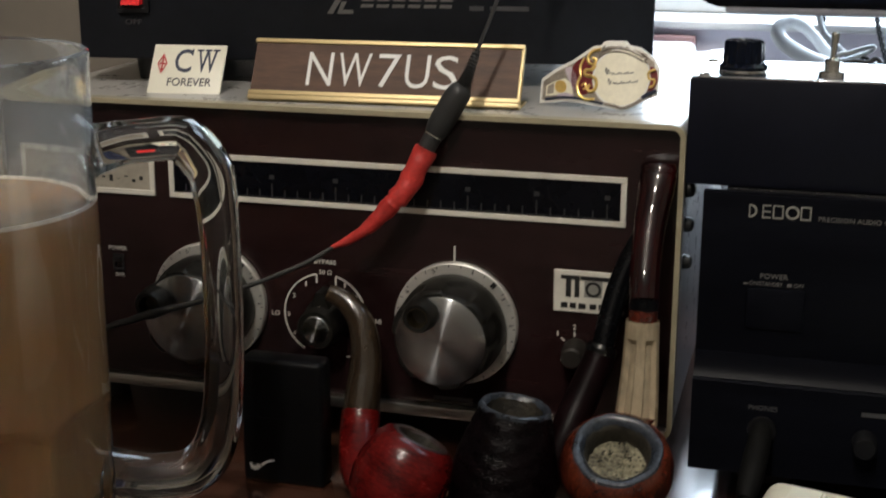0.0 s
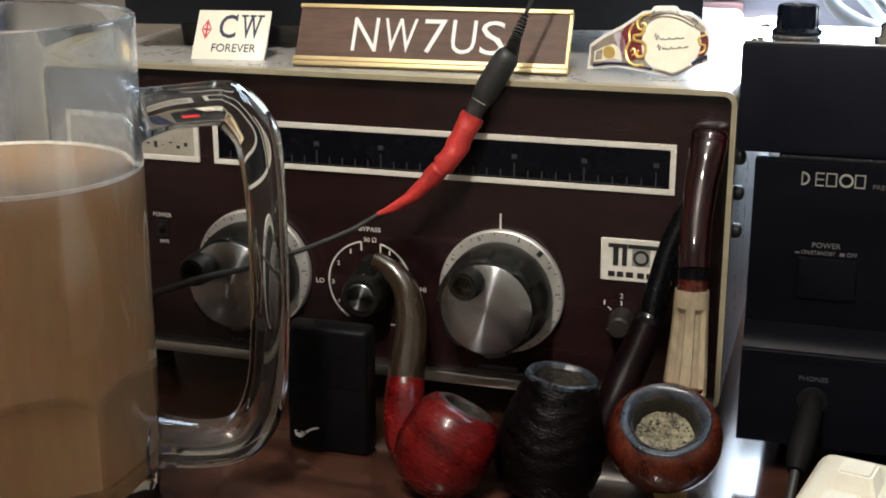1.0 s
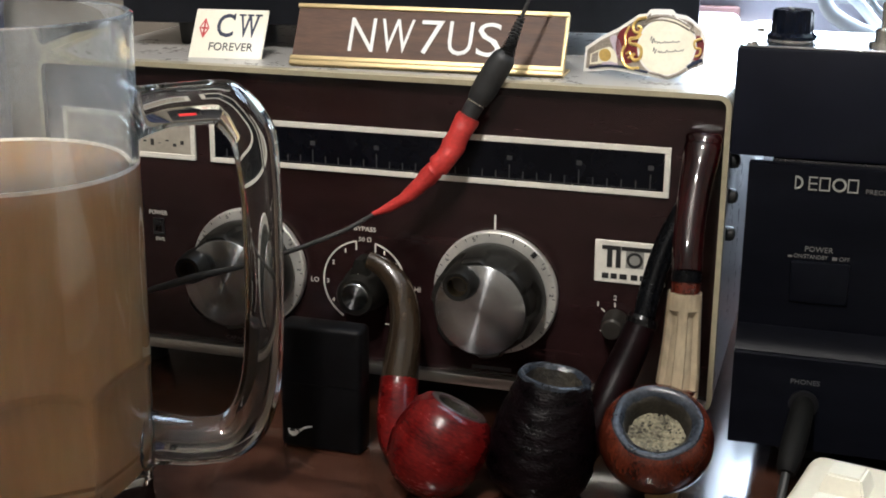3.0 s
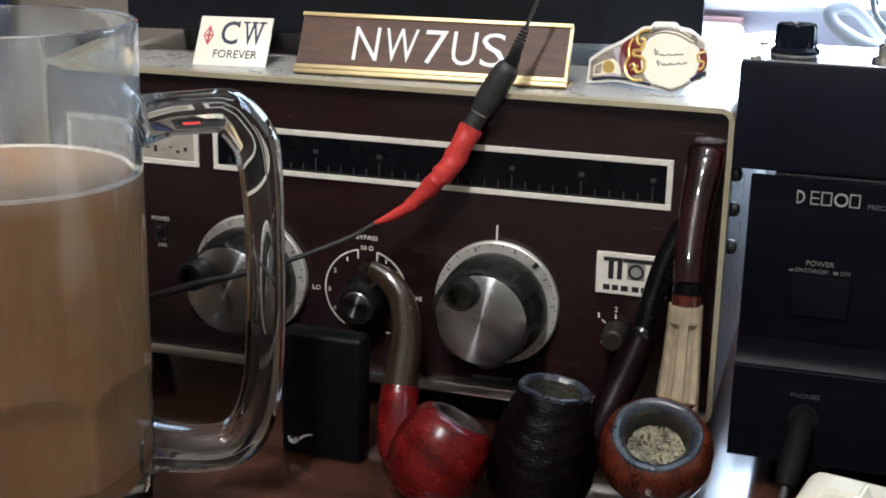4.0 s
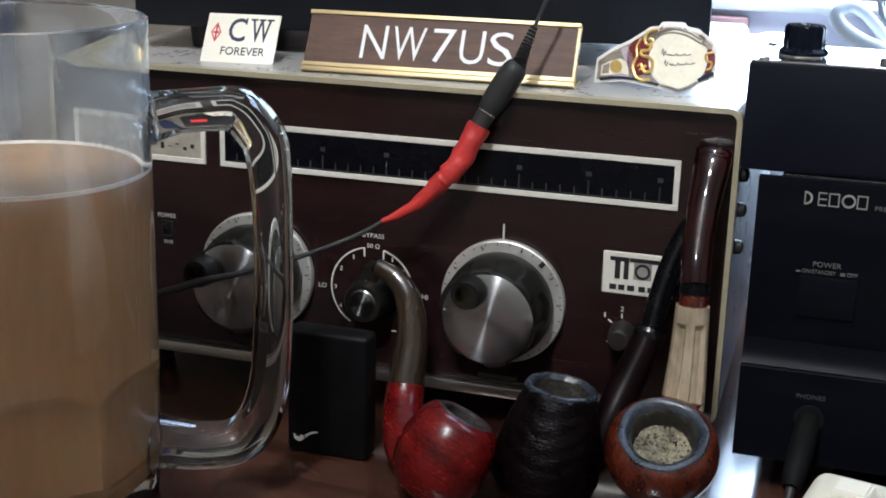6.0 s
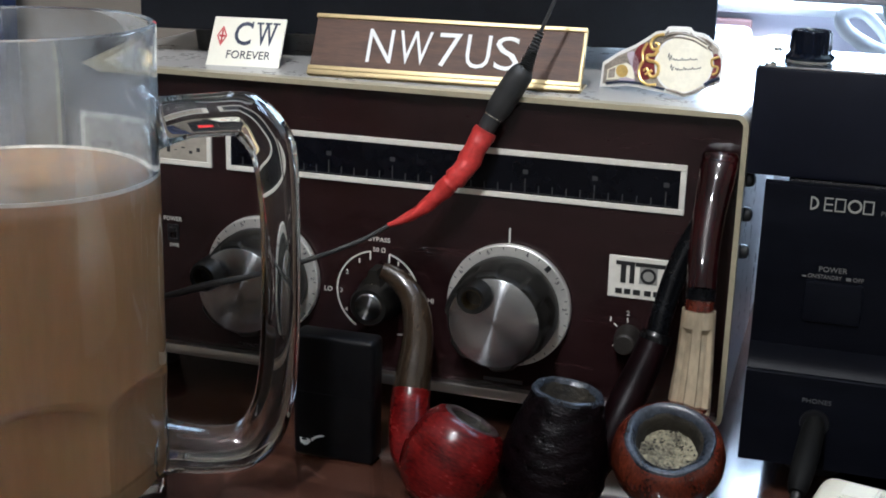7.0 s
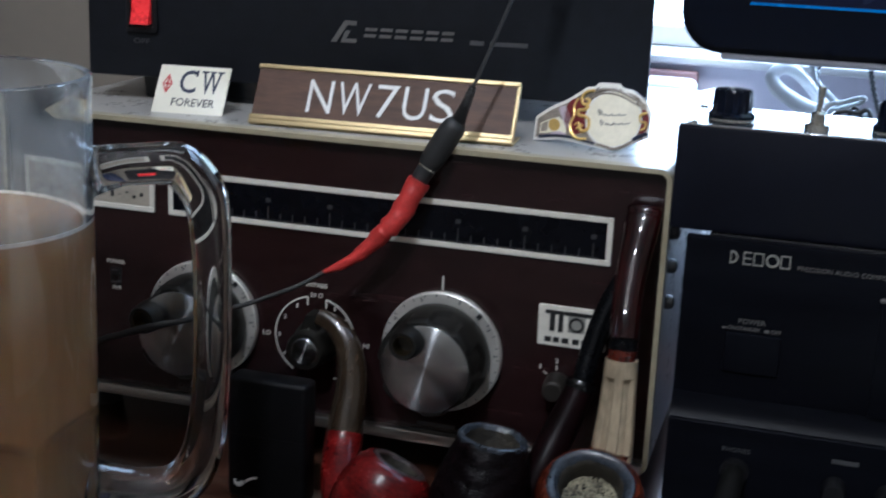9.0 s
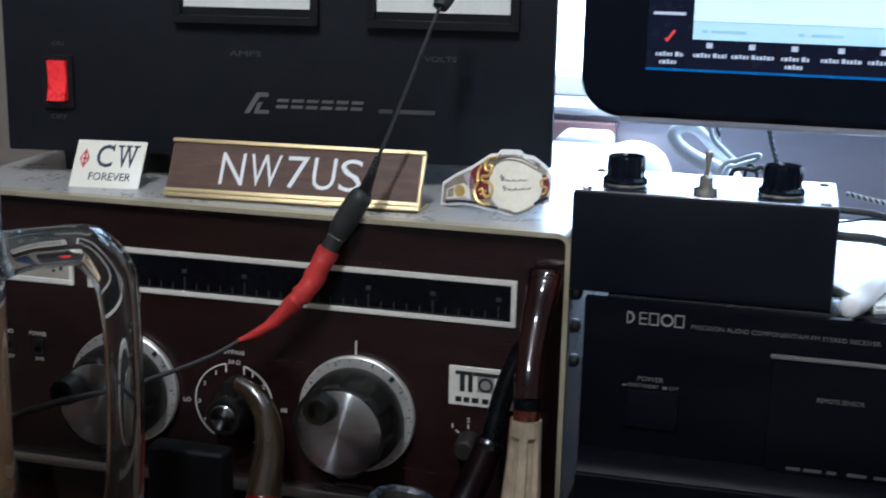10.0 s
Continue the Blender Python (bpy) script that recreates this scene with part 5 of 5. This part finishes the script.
part("cable", tube([(0.1946, -0.0565, 0.0028, 0.0018), (0.1935, -0.0640, -0.0050, 0.0018), (0.1915, -0.0760, -0.0140, 0.0018), (0.1890, -0.0920, DESK + 0.0018, 0.0018), (0.1810, -0.1300, DESK + 0.0018, 0.0018), (0.1640, -0.1900, DESK + 0.0018, 0.0018)], 10, 6), "rubber", pl)

# ---------------------------------------------------------------- switch box on the receiver
sb = thing("switch_box", "black project box with aluminium top and knobs", "switch box", (0.217, 0.005, RZ1))
BX0, BX1, BY0, BY1, BZ1 = 0.1600, 0.2725, -0.0125, 0.0450, 0.1656
part("case", block((BX0, BY0, RZ1 + 0.0002), (BX1, BY1, BZ1), 0.0010), "box_black", sb)
lidp = part("lid", block((BX0 + 0.0008, BY0 + 0.0006, BZ1), (BX1 - 0.0008, BY1 - 0.0006, BZ1 + 0.0011), 0.0003, 1), "lid", sb, "bare aluminium lid")
for kx, ky in ((0.1800, 0.0110), (0.2482, 0.0110)):
    kb = part("knob", lathe([(0, 0.0), (0.0102, 0.0), (0.0104, 0.0012), (0.0088, 0.0026), (0.0085, 0.0108), (0.0077, 0.0118), (0, 0.0118)], 64, wave=lambda a, r, z: -0.0006 * (1 + math.sin(14 * a)) / 2 if r > 0.0080 and z > 0.0020 else 0), "gloss_black", sb, "ribbed glossy black knob", m=pose(kx, ky, BZ1 + 0.0018))
    part("washer", lathe([(0, 0.0008), (0.0098, 0.0008), (0.0102, 0.0005), (0.0102, 0)], 36), "chrome", sb, "bright metal washer", m=pose(kx, ky, BZ1 + 0.0011))
    part("index_line", block((-0.0004, 0.001, 0.0118), (0.0004, 0.0066, 0.0121)), "print", kb, m=pose(kx, ky, BZ1 + 0.0018, 0, 0, 20))
ts = part("toggle_switch", lathe([(0, 0), (0.0055, 0), (0.0055, 0.0016), (0.0034, 0.0018), (0.0033, 0.0062), (0.0022, 0.0070), (0, 0.0072)], 18), "chrome", sb, "nickel toggle switch", m=pose(0.2160, 0.0045, BZ1 + 0.0011))
part("lever", tube([(0.2160, 0.0045, BZ1 + 0.0070, 0.0011), (0.2162, 0.0052, BZ1 + 0.0120, 0.0013), (0.2164, 0.0060, BZ1 + 0.0175, 0.0017), (0.2164, 0.0061, BZ1 + 0.0185, 0.0012)], 12, 5), "chrome", ts)
for sx, sy in ((0.1655, -0.0070), (0.2668, -0.0070), (0.1655, 0.0390), (0.2668, 0.0390)):
    part("screw", lathe([(0, 0.0010), (0.0014, 0.0009), (0.0024, 0.0005), (0.0025, 0)], 16), "chrome", sb, m=pose(sx, sy, BZ1 + 0.0011))

# ---------------------------------------------------------------- monitor
MNX0, MNX1, MNZ0, MNZ1, MNY = 0.1462, 0.660, 0.1860, 0.500, 0.085
mn = thing("computer_monitor", "glossy black computer monitor with lit desktop screen", "monitor", (0.42, 0.12, RZ1))


def rounded(x0, x1, z0, z1, r, n=8):
    pts = []
    for cx, cz, s in ((x1 - r, z1 - r, 0), (x0 + r, z1 - r, 90), (x0 + r, z0 + r, 180), (x1 - r, z0 + r, 270)):
        pts += [(cx + r * math.cos(radians(s + 90 * k / n)), cz + r * math.sin(radians(s + 90 * k / n))) for k in range(n + 1)]
    return pts


bz = prism(rounded(MNX0, MNX1, MNZ0, MNZ1, 0.020), -0.026, 0.0)
bmesh.ops.bevel(bz, geom=[e for e in bz.edges if abs(e.verts[0].co.z) < 1e-6 and abs(e.verts[1].co.z) < 1e-6], offset=0.0035, segments=4, affect="EDGES")
part("bezel", bz, "gloss_black", mn, "piano black bezel", m=upright(0, MNY, 0))
part("lower_strip", block((MNX0 + 0.020, MNZ0 - 0.0030, -0.020), (MNX1 - 0.020, MNZ0 + 0.0008, -0.003), 0.0016), "grey_strip", mn, "silver-grey lower strip", m=upright(0, MNY, 0))
SXA, SZA = 0.1785, 0.2105
scr = part("screen", block((SXA, SZA, 0.0002), (MNX1 - 0.033, MNZ1 - 0.030, 0.0007)), "screen_dark", mn, "lit dark blue desktop", m=upright(0, MNY, 0))
MU = upright(0, MNY - 0.0007, 0)
part("task_line", block((SXA, SZA, 0), (MNX1 - 0.033, SZA + 0.0012, 0.0002)), "screen_blue", scr, "thin blue line", m=MU)
part("open_window", block((0.2005, 0.2350, 0), (0.5000, MNZ1 - 0.036, 0.0002)), "screen_white", scr, "pale open window", m=MU)
part("window_footer", block((0.2005, 0.2262, 0), (0.5000, 0.2348, 0.0002)), "screen_bar", scr, "pale blue window footer", m=MU)
for k, (x0, w, lines) in enumerate(((0.1830, 0.0135, 2), (0.2012, 0.0160, 1), (0.2195, 0.0200, 1), (0.2430, 0.0130, 2), (0.2615, 0.0190, 1), (0.2830, 0.0150, 1))):
    for row in range(lines):
        a, end, n = x0 + 0.002 * row, x0 + w - 0.002 * row, 0
        while a < end:
            n += 1
            run = min(end, a + (0.0014, 0.0009, 0.0018, 0.0011)[n % 4])
            part("caption_bar", block((a, 0.2176 - 0.0038 * row, 0), (run, (0.2193 if n % 3 else 0.2198) - 0.0038 * row, 0.0002)), "screen_text", scr, m=MU)
            a = run + (0.0014 if n == 5 else 0.0005)
    if k:
        part("icon", block((x0 + w / 2 - 0.002, 0.2222, 0), (x0 + w / 2 + 0.001, 0.2248, 0.0002)), "screen_text", scr, m=MU)
part("caption_bar", block((0.1810, 0.2375, 0), (0.1965, 0.2390, 0.0002)), "screen_text", scr, m=MU)
part("check_icon", prism([(0.1868, 0.2262), (0.1882, 0.2242), (0.1922, 0.2298), (0.1912, 0.2306), (0.1884, 0.2266)], 0, 0.0003), "screen_red", scr, "red and white tick icon", m=MU)
for x0, w in ((0.2045, 0.0030), (0.2090, 0.0170), (0.2500, 0.0030), (0.2560, 0.0150)):
    part("caption_bar", block((x0, 0.2295, 0.0002), (x0 + w, 0.2310, 0.0004)), "screen_faint", scr, m=MU)
part("neck", block((0.385, MNY + 0.026, RZ1 + 0.012), (0.445, MNY + 0.046, 0.33), 0.004), "black", mn)
part("base", block((0.325, MNY - 0.030, RZ1), (0.505, MNY + 0.130, RZ1 + 0.012), 0.005), "black", mn)

# ---------------------------------------------------------------- behind the receiver: boxes and cables
solo("white_adapter", block((0.0930, 0.325, DESK), (0.1310, 0.370, 0.1385), 0.006, 4), "white", "white plastic box standing behind the tuner", "box")
dm = thing("white_canister", "round-topped white plastic canister standing on the desk", "canister", (0.152, 0.30, DESK))
part("shell", lathe([(0, 0), (0.0250, 0), (0.0262, 0.002), (0.0258, 0.138), (0.0246, 0.144), (0.0205, 0.1520), (0.0135, 0.1575), (0.006, 0.1598), (0, 0.1602)], 40), "white", dm, m=pose(0.1520, 0.300, DESK))

# added white sheets stand in for the window's glare on the receiver top
SHEET = [(0.2728, 0.0222), (0.2900, -0.0080), (0.4300, 0.0550), (0.4000, 0.1800), (0.2735, 0.1700)]
pp = thing("glare_sheets", "added white sheets for the window glare on the receiver", "paper", (0.34, 0.07, RZ1))
for k, turn in enumerate((0.0, 0.35, -0.25, 0.2)):
    part("sheet", prism(SHEET, 0.0001 + 0.0009 * k, 0.0009 + 0.0009 * k), "sheet", pp, m=Matrix.Translation((0.0002 * k, 0.0002 * k, RZ1)) @ Matrix.Translation((0.34, 0.07, 0)) @ Matrix.Rotation(radians(turn), 4, "Z") @ Matrix.Translation((-0.34, -0.07, 0)))


def cable(name, pts, r, material, label):
    return solo(name, tube([(*p, r) for p in pts], 12, 10), material, label, "cable")


T = RZ1
solo("thick_cable", tube([(0.2450, 0.128, T + 0.0042, 0.0040), (0.2300, 0.134, 0.1420, 0.0040), (0.2155, 0.138, 0.1534, 0.0040), (0.2064, 0.140, 0.1568, 0.0040), (0.1977, 0.140, 0.1613, 0.0039), (0.1923, 0.140, 0.1653, 0.0038), (0.1898, 0.141, 0.1700, 0.0036), (0.1917, 0.143, 0.1735, 0.0034),
                          (0.1962, 0.146, 0.1749, 0.0032), (0.2020, 0.149, 0.1724, 0.0030), (0.2087, 0.151, 0.1660, 0.0028), (0.2137, 0.152, 0.1601, 0.0028), (0.2174, 0.153, 0.1558, 0.0028), (0.2300, 0.156, 0.1400, 0.0028), (0.2450, 0.160, T + 0.0030, 0.0028)], 16, 8),
     "white", "thick white cable standing in a loop behind the box", "cable")
solo("thick_cable", tube([(0.2779, -0.0206, T + 0.0047, 0.0008), (0.2781, -0.0202, T + 0.0047, 0.0026), (0.2787, -0.0192, T + 0.0047, 0.0042), (0.2800, -0.0170, T + 0.0048, 0.0047), (0.2840, -0.0090, T + 0.0052, 0.0048), (0.2890, 0.0015, T + 0.0084, 0.0048), (0.2962, 0.0200, T + 0.0086, 0.0048), (0.3100, 0.0450, T + 0.0086, 0.0048), (0.3500, 0.0800, T + 0.0085, 0.0048)], 16, 5), "white", "white cable end lying on the receiver", "cable")
cable("thin_wire", [(0.2090, 0.120, 0.1820), (0.2120, 0.120, 0.1729), (0.2183, 0.120, 0.1666), (0.2260, 0.120, 0.1603), (0.2335, 0.120, 0.1578), (0.2394, 0.120, 0.1560), (0.2470, 0.120, 0.1440), (0.2520, 0.120, T + 0.0013)], 0.0014, "blue_wire", "thin pale wire hanging down to the receiver")
cable("thin_wire", [(0.2080, 0.110, T + 0.0012), (0.2172, 0.110, 0.1584), (0.2262, 0.110, 0.1642), (0.2355, 0.110, 0.1672), (0.2345, 0.1115, 0.1645), (0.2250, 0.113, 0.1604), (0.2195, 0.114, 0.1560), (0.2140, 0.115, T + 0.0012)], 0.0012, "blue_wire", "thin pale wire bent over the receiver")
cable("thin_wire", [(0.2170, 0.105, T + 0.0012), (0.2223, 0.105, 0.1549), (0.2262, 0.105, 0.1604), (0.2335, 0.105, 0.1601), (0.2399, 0.105, 0.1590), (0.2480, 0.105, T + 0.0012)], 0.0012, "rubber", "thin black wire tangled over the receiver")
cable("thin_wire", [(0.2280, 0.108, T + 0.0010), (0.2290, 0.108, 0.1500), (0.2310, 0.107, 0.1620), (0.2360, 0.107, 0.1560), (0.2410, 0.108, T + 0.0010)], 0.0009, "rubber", "thin black wire tangled over the receiver")
for ph, base, material, label in ((0.0, 0.2366, "rubber", "strand of a black twisted wire hanging down"), (math.pi, 0.2366, "rubber", "strand of a black twisted wire hanging down"), (0.0, 0.2116, "blue_wire", "strand of a pale twisted wire hanging down"), (math.pi, 0.2116, "rubber", "strand of a dark twisted wire hanging down")):
    pts = []
    for k in range(110):
        f = k / 109
        lean = (0.0220 if base > 0.22 else 0.0030) * f ** 1.5
        pts.append((base + lean + 0.0008 * math.cos(22 * f * math.pi + ph), 0.166 + 0.0008 * math.sin(22 * f * math.pi + ph), 0.1900 - (0.1900 - T - 0.0010) * f, 0.0007))
    solo("twisted_wire", tube(pts, 8, 2), material, label, "cable")
for ph in (0.0, math.pi):
    pts = []
    for k in range(140):
        s = k / 139
        pts.append((0.2780 + 0.055 * s, 0.0640 + 0.0006 * math.cos(40 * s * math.pi + ph), 0.1590 - 0.004 * math.sin(math.pi * s) + 0.0006 * math.sin(40 * s * math.pi + ph), 0.0006))
    solo("twisted_wire", tube(pts, 8, 2), "rubber" if ph else "blue_wire", "strand of a twisted wire pair hanging over the receiver", "cable")
for za, zb, zc, r in ((0.1538, 0.1534, 0.1514, 0.0016), (0.1476, 0.1480, 0.1502, 0.0006), (0.1424, 0.1413, 0.1402, 0.0023)):
    cable("black_cable", [(0.2590, 0.060, T + r), (0.2600, 0.056, 0.5 * (T + za)), (0.2660, 0.051, za), (0.2765, 0.050, zb), (0.2960, 0.050, zc), (0.3200, 0.060, 0.5 * (zc + T)), (0.3500, 0.075, T + 0.0036 + r)], r, "rubber", "black cable looped across the receiver")

# ---------------------------------------------------------------- keyboard
kbd = thing("computer_keyboard", "beige computer keyboard with ivory keys", "keyboard", (0.42, -0.14, DESK))
KM = pose(0.2040, -0.0770, DESK, 0, 0, -13.5)
kb_body = block((0, -0.165, 0), (0.44, 0, 0.0418), 0.006, 4)
for v in kb_body.verts:
    if v.co.z > 0.015:
        v.co.z += 0.010 * v.co.y / 0.165
part("body", kb_body, "beige", kbd, m=KM)
cap = bmesh.new()
lo4 = [cap.verts.new((x, y, 0)) for x, y in ((-0.0086, -0.0086), (0.0086, -0.0086), (0.0086, 0.0086), (-0.0086, 0.0086))]
hi4 = [cap.verts.new((x, y, 0.0085)) for x, y in ((-0.0060, -0.0068), (0.0060, -0.0068), (0.0060, 0.0060), (-0.0060, 0.0060))]
for k in range(4):
    j = (k + 1) % 4
    cap.faces.new((lo4[k], lo4[j], hi4[j], hi4[k]))
cap.faces.new(hi4)
bmesh.ops.bevel(cap, geom=list(cap.edges), offset=0.0009, segments=2, affect="EDGES")
first = part("key", cap, "key", kbd, m=KM @ pose(0.0190, -0.024, 0.0396))
for row in range(6):
    for col in range(21):
        if (row, col) == (0, 0) or (row == 0 and col in (1, 6)):
            continue
        y = -0.024 - 0.0192 * row - (0.006 if row else 0)
        o = new("key", first.data)
        o.parent = kbd
        o.matrix_parent_inverse = WORLD[kbd.name].inverted()
        o.matrix_basis = KM @ pose(0.0190 + 0.0192 * col, y, 0.0396 + 0.010 * (y + 0.024) / 0.165)
